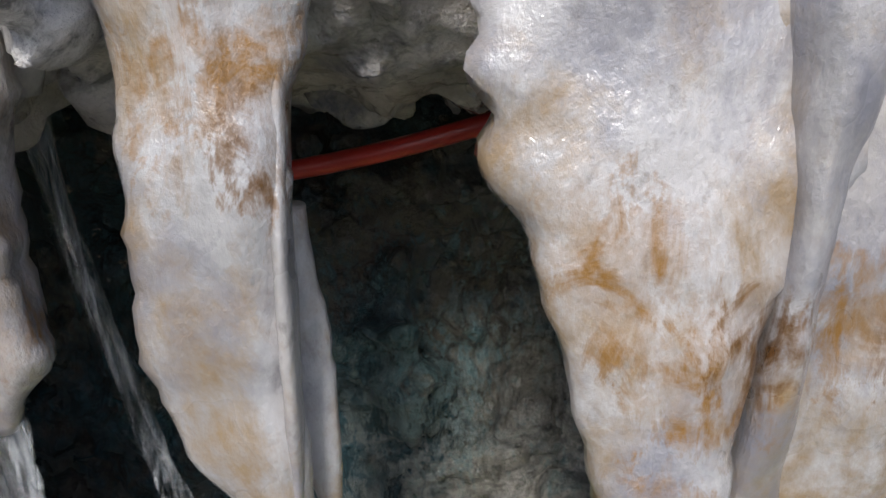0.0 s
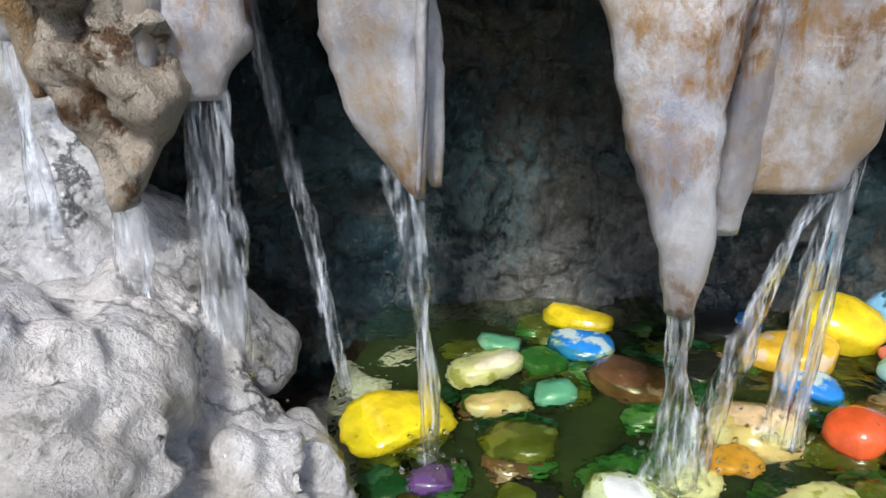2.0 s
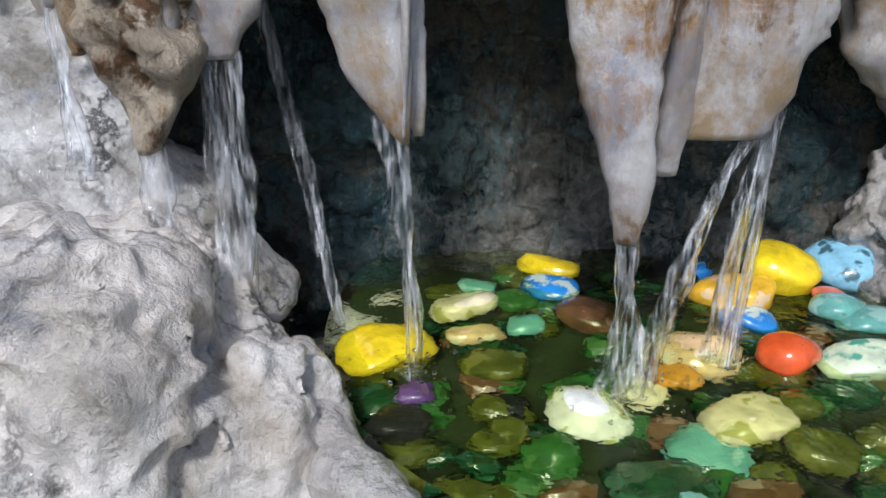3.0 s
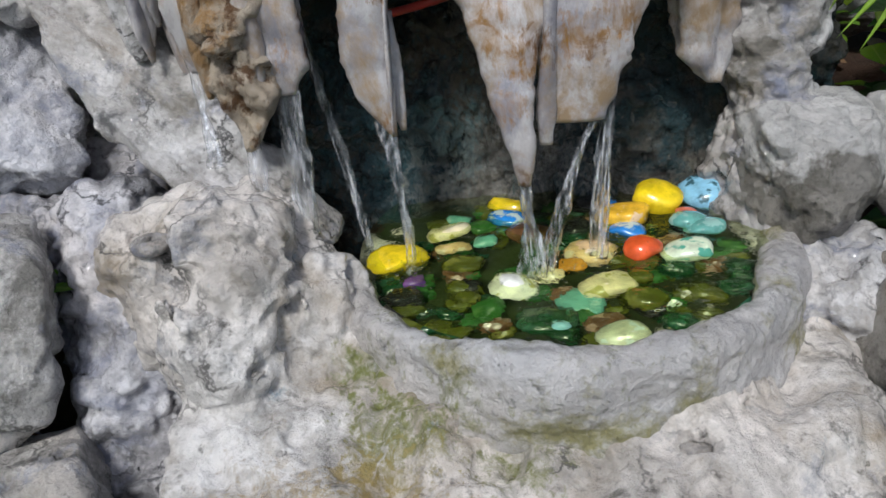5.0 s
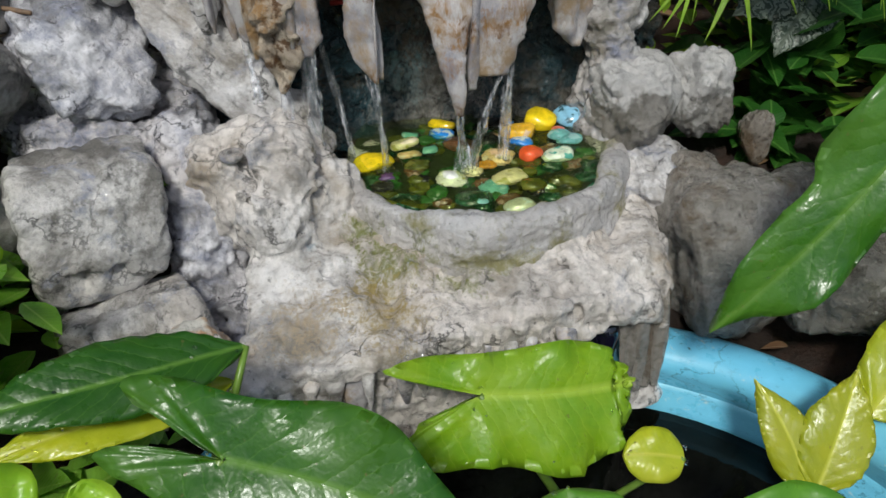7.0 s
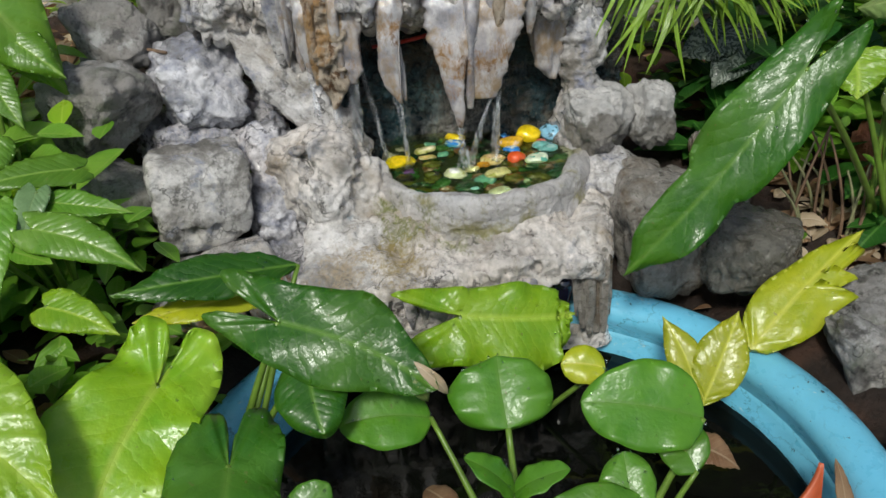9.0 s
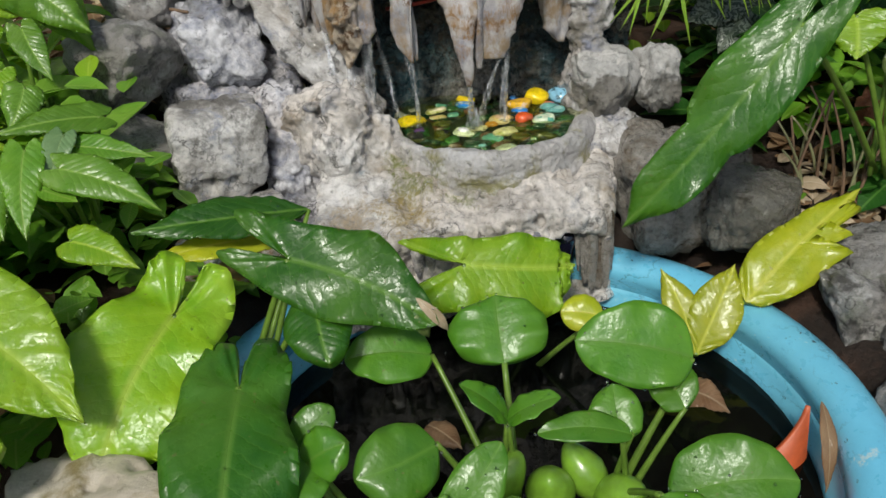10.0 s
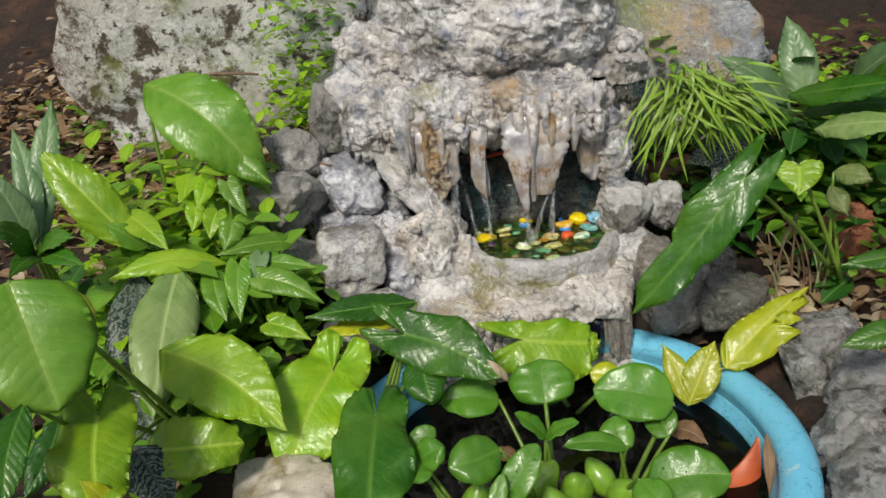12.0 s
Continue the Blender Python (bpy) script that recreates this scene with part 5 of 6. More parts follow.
grow("dieffenbachia", "leafy plant with long pointed grey-green leaves", "plant", (0.75, 0.42, 0.3), [
    ("lance", "greyed", (0.627, 0.408, 0.370), (0.605, 0.505, 0.536), (-0.209, -0.856, 0.473), 0.0380, 0.06),
    ("lance", "greyed", (0.601, 0.412, 0.359), (0.451, 0.424, 0.481), (0.273, -0.865, 0.421), 0.0319, 0.1),
    ("lance", "greyed", (0.601, 0.412, 0.359), (0.464, 0.347, 0.393), (0.404, -0.430, 0.807), 0.0277, 0.1),
    ("lance", "deep", (0.572, 0.328, 0.413), (0.721, 0.132, 0.479), (-0.604, -0.199, 0.772), 0.0339, 0.06),
    ("lance", "dark", (0.604, 0.340, 0.373), (0.740, 0.165, 0.425), (-0.576, -0.213, 0.789), 0.0299, 0.06),
    ("lance", "pale", (0.603, 0.250, 0.365), (0.704, 0.068, 0.426), (-0.708, -0.162, 0.687), 0.0295, 0.06),
    ("lance", "deep", (0.584, 0.365, 0.368), (0.514, 0.275, 0.366), (0.282, -0.240, 0.929), 0.0269, 0.1),
])
grow("dieffenbachia", "leafy plant with long pointed green leaves in back", "plant", (0.85, 0.6, 0.35), [
    ("lance", "greyed", (0.717, 0.438, 0.385), (0.793, 0.330, 0.502), (-0.900, -0.349, 0.263), 0.0388, 0.08),
    ("lance", "deep", (0.717, 0.432, 0.363), (0.780, 0.273, 0.473), (-0.905, -0.067, 0.421), 0.0319, 0.08),
    ("lance", "deep", (0.619, -0.232, 0.223), (0.510, -0.253, 0.199), (-0.082, -0.535, 0.841), 0.0212, 0.05),
    ("lance", "deep", (0.680, -0.049, 0.251), (0.561, -0.069, 0.237), (0.001, -0.576, 0.818), 0.0185, 0.05),
])
grow("yellowing_plant", "plant with torn yellow-green leaf over the tub rim", "plant", (0.33, -0.09, 0.03), [
    ("torn", "yellow", (0.384, -0.097, 0.065), (0.538, -0.004, 0.167), (-0.123, -0.634, 0.764), 0.0461, 0.04),
    ("lance", "yellow", (0.317, -0.148, 0.026), (0.283, -0.078, 0.106), (-0.075, -0.766, 0.638), 0.0212, 0.04),
    ("lance", "yellow", (0.317, -0.148, 0.026), (0.369, -0.086, 0.114), (-0.162, -0.759, 0.630), 0.0293, 0.04),
])
grow("arrowhead_plant", "arrow-shaped light green leaf resting before the stone apron", "plant", (0.12, -0.1, -0.02), [
    ("ruffled", "light", (0.043, -0.093, 0.131), (0.175, -0.069, 0.107), (0.248, -0.756, 0.606), 0.0611, 0.04),
    ("oval", "yellow", (0.208, -0.128, 0.073), (0.158, -0.123, 0.078), (0.011, -0.651, 0.759), 0.0238, 0.04),
])
grow("water_hyacinth", "floating water hyacinth with round leaves and swollen stalks", "water plant", (0.09, -0.36, -0.02), [
    ("oval", "hyac", (0.011, -0.240, 0.111), (-0.079, -0.259, 0.122), (0.221, -0.606, 0.764), 0.0319, 0.06),
    ("oval", "hyac", (0.087, -0.289, 0.137), (0.080, -0.235, 0.182), (0.022, -0.638, 0.769), 0.0510, 0.04),
    ("oval", "hyac", (0.087, -0.359, 0.127), (0.045, -0.356, 0.168), (0.680, -0.185, 0.710), 0.0166, 0.1),
    ("oval", "hyac", (0.087, -0.359, 0.127), (0.135, -0.361, 0.155), (-0.505, -0.071, 0.860), 0.0166, 0.1),
    ("oval", "hyac", (0.025, -0.410, 0.149), (-0.040, -0.448, 0.148), (0.295, -0.526, 0.797), 0.0334, 0.06),
    ("oval", "hyac", (0.032, -0.493, 0.128), (0.081, -0.443, 0.182), (-0.057, -0.706, 0.706), 0.0223, 0.06),
    ("oval", "hyac", (0.022, -0.520, 0.130), (0.036, -0.484, 0.169), (-0.016, -0.732, 0.681), 0.0113, 0.04),
])
grow("water_hyacinth", "floating water hyacinth with round glossy leaves by tub rim", "water plant", (0.2, -0.33, -0.02), [
    ("oval", "hyac", (0.276, -0.271, 0.122), (0.159, -0.261, 0.141), (0.060, -0.683, 0.728), 0.0436, 0.06),
    ("oval", "hyac", (0.191, -0.372, 0.111), (0.186, -0.333, 0.145), (-0.040, -0.660, 0.751), 0.0244, 0.05),
    ("oval", "hyac", (0.198, -0.376, 0.122), (0.113, -0.381, 0.130), (0.109, -0.387, 0.916), 0.0149, 0.08),
    ("oval", "hyac", (0.266, -0.300, 0.082), (0.240, -0.255, 0.105), (-0.133, -0.511, 0.849), 0.0243, 0.05),
    ("oval", "hyac", (0.224, -0.426, 0.096), (0.330, -0.427, 0.115), (-0.146, -0.607, 0.781), 0.0409, 0.06),
    ("oval", "hyac", (0.208, -0.458, 0.134), (0.238, -0.504, 0.116), (-0.144, -0.441, 0.886), 0.0233, 0.06),
])
grow("water_hyacinth", "small floating water hyacinth with folded leaves", "water plant", (-0.02, -0.42, -0.02), [
    ("oval", "hyac", (-0.088, -0.415, 0.138), (-0.101, -0.462, 0.133), (0.242, -0.169, 0.956), 0.0250, 0.06),
    ("oval", "hyac", (-0.093, -0.420, 0.133), (-0.052, -0.416, 0.158), (-0.355, -0.636, 0.685), 0.0243, 0.06),
    ("oval", "hyac", (-0.107, -0.388, 0.128), (-0.072, -0.362, 0.151), (0.033, -0.687, 0.726), 0.0184, 0.06),
])

# ---------------------------------------------------------------- pebbles in the basin: paint, middle, half sizes
PEBBLES_BRIGHT = [
    ("yellow", -0.031, 0.182, 0.204, 0.0203, 0.0173, 0.0092),
    ("purple", -0.018, 0.156, 0.197, 0.0082, 0.0060, 0.0042),
    ("white", 0.047, 0.137, 0.203, 0.0161, 0.0137, 0.0088),
    ("cream", 0.069, 0.152, 0.200, 0.0096, 0.0082, 0.0062),
    ("tan", 0.100, 0.177, 0.202, 0.0178, 0.0150, 0.0090),
    ("orange", 0.085, 0.159, 0.204, 0.0087, 0.0074, 0.0054),
    ("cream", 0.104, 0.133, 0.203, 0.0178, 0.0130, 0.0080),
    ("red", 0.131, 0.167, 0.211, 0.0119, 0.0101, 0.0080),
    ("mint", 0.158, 0.163, 0.209, 0.0152, 0.0113, 0.0069),
    ("yellow", 0.154, 0.236, 0.217, 0.0170, 0.0150, 0.0100),
    ("amber", 0.127, 0.221, 0.212, 0.0178, 0.0151, 0.0084),
    ("blue", 0.127, 0.200, 0.209, 0.0115, 0.0098, 0.0060),
]
PEBBLES_SECOND = [
    ("skyblue", 0.193, 0.246, 0.214, 0.0203, 0.0172, 0.0121),
    ("teal", 0.170, 0.209, 0.210, 0.0131, 0.0110, 0.0059),
    ("teal", 0.178, 0.197, 0.209, 0.0132, 0.0112, 0.0060),
    ("coral", 0.171, 0.219, 0.211, 0.0076, 0.0061, 0.0034),
    ("blue", 0.044, 0.235, 0.207, 0.0134, 0.0102, 0.0060),
    ("yellow", 0.045, 0.259, 0.208, 0.0166, 0.0083, 0.0075),
    ("teal", 0.011, 0.239, 0.206, 0.0098, 0.0073, 0.0044),
    ("teal", 0.029, 0.200, 0.206, 0.0090, 0.0077, 0.0046),
    ("green", 0.028, 0.226, 0.204, 0.0108, 0.0091, 0.0053),
    ("cream", 0.004, 0.221, 0.204, 0.0165, 0.0099, 0.0074),
    ("tan", 0.007, 0.194, 0.204, 0.0125, 0.0076, 0.0056),
    ("black", 0.106, 0.251, 0.207, 0.0135, 0.0114, 0.0061),
    ("brown", 0.061, 0.210, 0.203, 0.0169, 0.0144, 0.0082),
]
PEBBLES_THIRD = [
    ("olive", 0.014, 0.175, 0.199, 0.0140, 0.0119, 0.0064),
    ("olive", 0.016, 0.132, 0.196, 0.0078, 0.0067, 0.0075),
    ("green", 0.031, 0.121, 0.195, 0.0101, 0.0086, 0.0057),
    ("brown", 0.033, 0.100, 0.196, 0.0105, 0.0066, 0.0047),
    ("dkgreen", 0.065, 0.103, 0.194, 0.0176, 0.0142, 0.0079),
    ("teal", 0.086, 0.121, 0.195, 0.0138, 0.0118, 0.0067),
    ("olive", 0.124, 0.119, 0.197, 0.0132, 0.0112, 0.0082),
    ("brown", 0.097, 0.097, 0.195, 0.0132, 0.0113, 0.0064),
    ("skyblue", 0.071, 0.091, 0.203, 0.0047, 0.0040, 0.0027),
    ("glass", 0.103, 0.073, 0.206, 0.0146, 0.0124, 0.0066),
    ("black", -0.024, 0.138, 0.196, 0.0119, 0.0101, 0.0067),
    ("blue", 0.115, 0.251, 0.208, 0.0107, 0.0091, 0.0058),
    ("dkgreen", 0.150, 0.154, 0.197, 0.0117, 0.0100, 0.0076),
    ("olive", 0.125, 0.140, 0.204, 0.0079, 0.0067, 0.0056),
]


def painted(name, colour, second=None, spread=0.25, gloss=0.22):
    """A painted or polished pebble, chipped and blotched."""
    m, t, b = shader(name)
    vec, chance = shift_by_object(t, coords(t))
    low, high = tuple(c * (1 - spread) for c in colour), tuple(min(1, c * (1 + spread)) for c in colour)
    col = ramp(t, grain(t, vec, 110, 4), [(0.3, low), (0.65, high)])
    if second:
        col = mixed(t, ramp(t, grain(t, vec, 95, 3, 0.5), [(0.56, (0.0,)), (0.62, (1.0,))]), col, second)
    col = mixed(t, ramp(t, grain(t, vec, 330, 4), [(0.66, (0.0,)), (0.72, (0.6,))]), col, (0.06, 0.06, 0.03))
    t.links.new(col, b.inputs["Base Color"])
    b.inputs["Roughness"].default_value = gloss
    b.inputs["Coat Weight"].default_value = 0.7
    b.inputs["Coat Roughness"].default_value = 0.06
    relief(t, b, [(grain(t, vec, 140, 4), 0.3, 0.002)])
    return m


PAINTS = {
    "yellow": (painted("yellow_pebble", (0.75, 0.55, 0.01)), "glossy yellow pebble in the basin"),
    "purple": (painted("purple_pebble", (0.13, 0.05, 0.3)), "purple glass pebble under shallow water"),
    "white": (painted("white_pebble", (0.8, 0.8, 0.74), (0.5, 0.5, 0.2)), "white pebble with greenish algae edge"),
    "cream": (painted("cream_pebble", (0.7, 0.62, 0.42), (0.42, 0.4, 0.12)), "cream pebble with olive algae"),
    "tan": (painted("tan_pebble", (0.6, 0.42, 0.22), (0.66, 0.56, 0.4)), "tan sandstone pebble in shallow water"),
    "orange": (painted("orange_pebble", (0.6, 0.27, 0.03)), "amber-orange pebble in shallow water"),
    "amber": (painted("amber_pebble", (0.72, 0.42, 0.03), (0.7, 0.5, 0.3)), "orange-yellow pebble in the basin"),
    "red": (painted("red_pebble", (0.62, 0.09, 0.02)), "bright orange-red pebble in the basin"),
    "mint": (painted("mint_pebble", (0.6, 0.68, 0.5), (0.1, 0.35, 0.25)), "pale green pebble with dark green edge"),
    "blue": (painted("blue_pebble", (0.03, 0.2, 0.55), (0.5, 0.6, 0.55)), "blue pebble with worn pale spot"),
    "skyblue": (painted("sky_blue_pebble", (0.25, 0.5, 0.68), (0.05, 0.12, 0.15)), "light blue chipped pebble in the basin"),
    "teal": (painted("teal_pebble", (0.13, 0.34, 0.3), (0.28, 0.48, 0.44)), "turquoise pebble with dark cracks"),
    "coral": (painted("coral_pebble", (0.62, 0.16, 0.1)), "small coral-red pebble in the basin"),
    "green": (painted("green_pebble", (0.03, 0.11, 0.02), (0.07, 0.16, 0.04)), "green glass pebble under water"),
    "dkgreen": (painted("dark_green_pebble", (0.01, 0.05, 0.016), (0.03, 0.1, 0.06)), "dark green glass pebble under water"),
    "olive": (painted("olive_pebble", (0.075, 0.085, 0.01), (0.15, 0.15, 0.03)), "olive algae-covered pebble under water"),
    "brown": (painted("brown_pebble", (0.12, 0.06, 0.025), (0.3, 0.2, 0.15)), "dark brown pebble under water"),
    "black": (painted("black_pebble", (0.015, 0.015, 0.015)), "glossy black pebble in the basin"),
    "glass": (painted("grey_glass_pebble", (0.5, 0.52, 0.42), (0.6, 0.7, 0.7)), "grey-green pebble on the basin edge"),
}


def pebble(paint, where, half, seed):
    material, label = PAINTS[paint]
    ob = new("pebble", rock_mesh("pebble", half, material, seed, 0.1, 3, 0.1, 3, 0.015))
    ob.location = where
    ob.rotation_euler = (0.2 * math.sin(seed * 1.7), 0.2 * math.sin(seed * 2.9), 0.5 * math.sin(seed * 0.9))
    tagged(ob, label, "pebble", "basin pebbles")


for n, (paint, px, py, pz, a, b, c) in enumerate(PEBBLES_BRIGHT + PEBBLES_SECOND + PEBBLES_THIRD):
    pebble(paint, (px, py, pz - 0.002 - 0.03 * max(0, 0.17 - py)), (1.06 * a, 1.06 * b, 1.06 * c), 100 + n)
rng = np.random.RandomState(12)
FILL = ["olive", "dkgreen", "green", "brown", "olive", "dkgreen", "dkgreen", "olive", "black", "green"]
for n in range(120):
    ang, far = rng.uniform(0, 6.283), math.sqrt(rng.uniform(0, 1))
    size = rng.uniform(0.008, 0.014)
    pebble(FILL[rng.randint(len(FILL))], (0.08 + 0.118 * far * math.cos(ang), 0.175 + 0.105 * far * math.sin(ang), 0.182 + rng.uniform(0, 0.006)), (size, size * rng.uniform(0.6, 0.9), size * 0.55), 200 + n)

# ---------------------------------------------------------------- falling water
def falling_material():
    """Clear water drawn into fine upright streaks, whitened by air where it is thick."""
    m, t, b = shader("falling_water")
    fine = grain(t, coords(t, (1, 1, 0.1)), 700, 3, 0.6)
    broad = grain(t, coords(t, (1, 1, 0.25)), 160, 3, 0.6)
    b.inputs["Base Color"].default_value = (0.9, 0.92, 0.97, 1)
    b.inputs["IOR"].default_value = 1.33
    t.links.new(ramp(t, fine, [(0.48, (1.0,)), (0.68, (0.5,))]), b.inputs["Transmission Weight"])
    t.links.new(ramp(t, broad, [(0.36, (0.12,)), (0.62, (0.72,))]), b.inputs["Alpha"])
    b.inputs["Roughness"].default_value = 0.1
    relief(t, b, [(broad, 0.5, 0.003), (fine, 0.3, 0.0008)])
    return m


fall_water = falling_material()


def stream(a, b, wide, seed, label, foot=1.0, via=None):
    """A fall of water: a wavering translucent sheet with two thin cords in it, from a by way of via to b."""
    a, b = Vector(a), Vector(b)
    mid = Vector(via) if via else (a + b) / 2
    ob = thing("water_stream", label, "water", a, "falling streams")
    for k, share in enumerate((1.0, 0.34, 0.28)):
        rows = []
        for i in range(22):
            s = i / 21
            p = ((1 - s) ** 2 * a + 2 * s * (1 - s) * mid + s * s * b) - a
            full = wide * (1 + (foot - 1) * s)
            aside = 0.0 if k == 0 else full * 0.6 * math.sin(5.5 * s + 2.6 * k + seed)
            w = full * share * (0.8 + 0.22 * math.sin(7 * s + 2.1 * k + seed) + 0.12 * math.sin(19 * s + k + seed))
            rows.append((p[0] + aside + 0.12 * full * math.sin(8 * s + seed), p[1] - 0.0008 * k, p[2], max(w, 0.0005), max(0.3 * w, 0.0005)))
        v, f = loft(rows, around=16, seed=seed + 5 * k, flute=0.45, lump=0.35, square=0.0, size=0.008)
        piece("strand", mesh_of("strand", v, f, fall_water), ob).visible_shadow = False


stream((-0.025, 0.161, 0.31), (-0.0185, 0.156, 0.207), 0.006, 1, "clear stream falling off a white dripstone", 0.55, (-0.018, 0.16, 0.26))
stream((0.056, 0.147, 0.276), (0.06, 0.143, 0.206), 0.0045, 2, "clear stream spreading off the rusty dripstone tip", 2.1)
stream((0.1, 0.162, 0.302), (0.068, 0.149, 0.206), 0.0035, 3, "slanting clear stream off the veined sheet", 1.7, (0.079, 0.158, 0.262))
stream((0.124, 0.17, 0.37), (0.1, 0.167, 0.206), 0.003, 4, "long clear stream off the sheet's edge", 1.8, (0.102, 0.168, 0.29))
stream((-0.082, 0.17, 0.335), (-0.083, 0.166, 0.236), 0.0075, 5, "broad clear stream over the lime slope", 1.3)
stream((-0.107, 0.16, 0.308), (-0.103, 0.152, 0.245), 0.005, 6, "clear trickle off the rust-brown dripstone", 1.4)
stream((-0.14, 0.18, 0.36), (-0.132, 0.16, 0.288), 0.004, 7, "clear trickle beside the lime slope", 1.4)
stream((0.112, 0.166, 0.345), (0.104, 0.16, 0.208), 0.002, 8, "fine clear trickle off the sheet", 1.5)
stream((-0.083, 0.215, 0.385), (-0.05, 0.2, 0.204), 0.0048, 9, "clear water falling inside the cave", 0.7)


def splash():
    """Drops thrown up where the streams strike."""
    rng = np.random.RandomState(61)
    v, f = SPHERES[2]
    verts, faces = [], []
    for fx, fy in FEET:
        for _ in range(46):
            far, a, r = abs(rng.normal()) * 0.014, rng.uniform(0, 6.283), rng.uniform(0.0003, 0.0011)
            p = np.array((fx + far * math.cos(a), fy + far * math.sin(a), 0.2095 + max(0, rng.normal()) * 0.008 + (0.03 if fx < -0.05 else 0)))
            faces += [[k + len(verts) for k in q] for q in f]
            verts += list(p + v * r)
    tagged(new("splash", mesh_of("splash", verts, faces, clear_water)), "small drops of splashing water over the basin", "water", kind="stuff")


splash()

# ---------------------------------------------------------------- small things at the fountain
red_rubber = plain("red_rubber", (0.36, 0.022, 0.016), 0.35, spread=0.2)
v, f = tube(bend((-0.06, 0.25, 0.352), (0.0, 0.235, 0.36), (0.06, 0.245, 0.378), 12), [0.0028] * 12, 10)
tagged(new("red_tube", mesh_of("red_tube", v, f, red_rubber)), "thin red rubber tube lying inside the cave", "tube")
glossy_black = plain("glossy_black", (0.004, 0.004, 0.012), 0.06, spread=0.2, bump=0.0, coat=1.0)
v, f = tube([(0, 0.0, -0.05), (0, 0.0, -0.02), (0, 0.0, 0.0), (0, 0, 0.008), (0, 0, 0.0125), (0, 0, 0.0145)], [0.011, 0.0125, 0.016, 0.0135, 0.009, 0.002], 28)
ob = new("outlet_cap", mesh_of("outlet_cap", v, f, glossy_black))
ob.location = (0.175, 0.012, 0.1)
tagged(ob, "glossy black rounded plastic cap under the apron", "cap")
led = bpy.data.materials.new("blue_led")
led.use_nodes = True
led.node_tree.nodes["Principled BSDF"].inputs["Base Color"].default_value = (0.02, 0.02, 0.5, 1)
led.node_tree.nodes["Principled BSDF"].inputs["Emission Color"].default_value = (0.05, 0.04, 1, 1)
led.node_tree.nodes["Principled BSDF"].inputs["Emission Strength"].default_value = 2.0
v, f = SPHERES[3]
ob = new("indicator_lamp", mesh_of("indicator_lamp", v * np.array((0.0018, 0.0018, 0.0035)), f, led))
ob.location = (0.121, 0.163, 0.38)
tagged(ob, "tiny blue indicator lamp on the dripstone", "lamp")

# ---------------------------------------------------------------- bulbs, pot and litter in the pond
for n, (bx, by, bz, r) in enumerate([(0.075, -0.36, 0.05, 0.034), (0.127, -0.36, 0.035, 0.031), (0.162, -0.335, 0.035, 0.027), (-0.02, -0.385, 0.03, 0.03), (0.195, -0.365, 0.03, 0.029), (0.1, -0.42, 0.045, 0.032), (0.03, -0.41, 0.04, 0.028), (0.15, -0.42, 0.04, 0.03)]):
    v, f = SPHERES[3]
    w = v * np.array((r * 0.8, r * 0.8, r * 1.25))
    w[:, :2] *= (1 - 0.35 * np.clip(v[:, 2:], 0, 1))
    owner = [o for o in scene.objects if o.name.startswith("water_hyacinth") and not o.parent]
    host = min(owner, key=lambda o: (o.location - Vector((bx, by, bz))).length)
    ob = piece("bulb", mesh_of("bulb", w, f, bulb_green), host, "swollen light green stalk bulb")
    ob.location = Vector((bx, by, bz)) - host.location
    ob.rotation_euler = (0.5 * math.sin(n * 2.0), 0.6 * math.cos(n * 1.7), 0)

clay = plain("terracotta", (0.45, 0.085, 0.025), 0.45, spread=0.25, scale=30)


def shard_mesh():
    """A curved piece of a broken pot with a slanting top edge."""
    verts, faces, k = [], [], 14
    for i in range(k + 1):
        a = radians(-32 + 64 * i / k)
        high = -0.01 + 0.065 * (i / k) ** 0.8
        for r, z in ((0.07, -0.1), (0.07, high), (0.065, high), (0.065, -0.1)):
            verts.append((r * math.sin(a), 0.07 - r * math.cos(a), z))
    for i in range(k):
        for j in range(4):
            o = (j + 1) % 4
            faces.append((i * 4 + j, (i + 1) * 4 + j, (i + 1) * 4 + o, i * 4 + o))
    faces += [(3, 2, 1, 0), (k * 4, k * 4 + 1, k * 4 + 2, k * 4 + 3)]
    return mesh_of("clay_shard", verts, faces, clay)


shard = new("clay_shard", shard_mesh())
shard.location, shard.rotation_euler = (0.375, -0.3, 0.0), (-0.15, 0.0, 0.35)
tagged(shard, "orange-red curved clay shard half sunk in the pond", "pot shard")

TINTS["dry"] = leaf_material("leaf_dry", (0.22, 0.11, 0.05), (0.38, 0.24, 0.13), (0.42, 0.3, 0.18), 0.6)
TINTS["straw"] = leaf_material("leaf_straw", (0.42, 0.32, 0.2), (0.62, 0.5, 0.36), (0.62, 0.52, 0.38), 0.6)


def dead_leaf(base, tip, half, tint, label, bow=0.15, face=(0.1, -0.4, 1)):
    litter = thing("dead_leaf", label, "leaf", base, "fallen leaves")
    leaf_on(litter, "lance", tint, base, tip, face, half, bow, "blade")


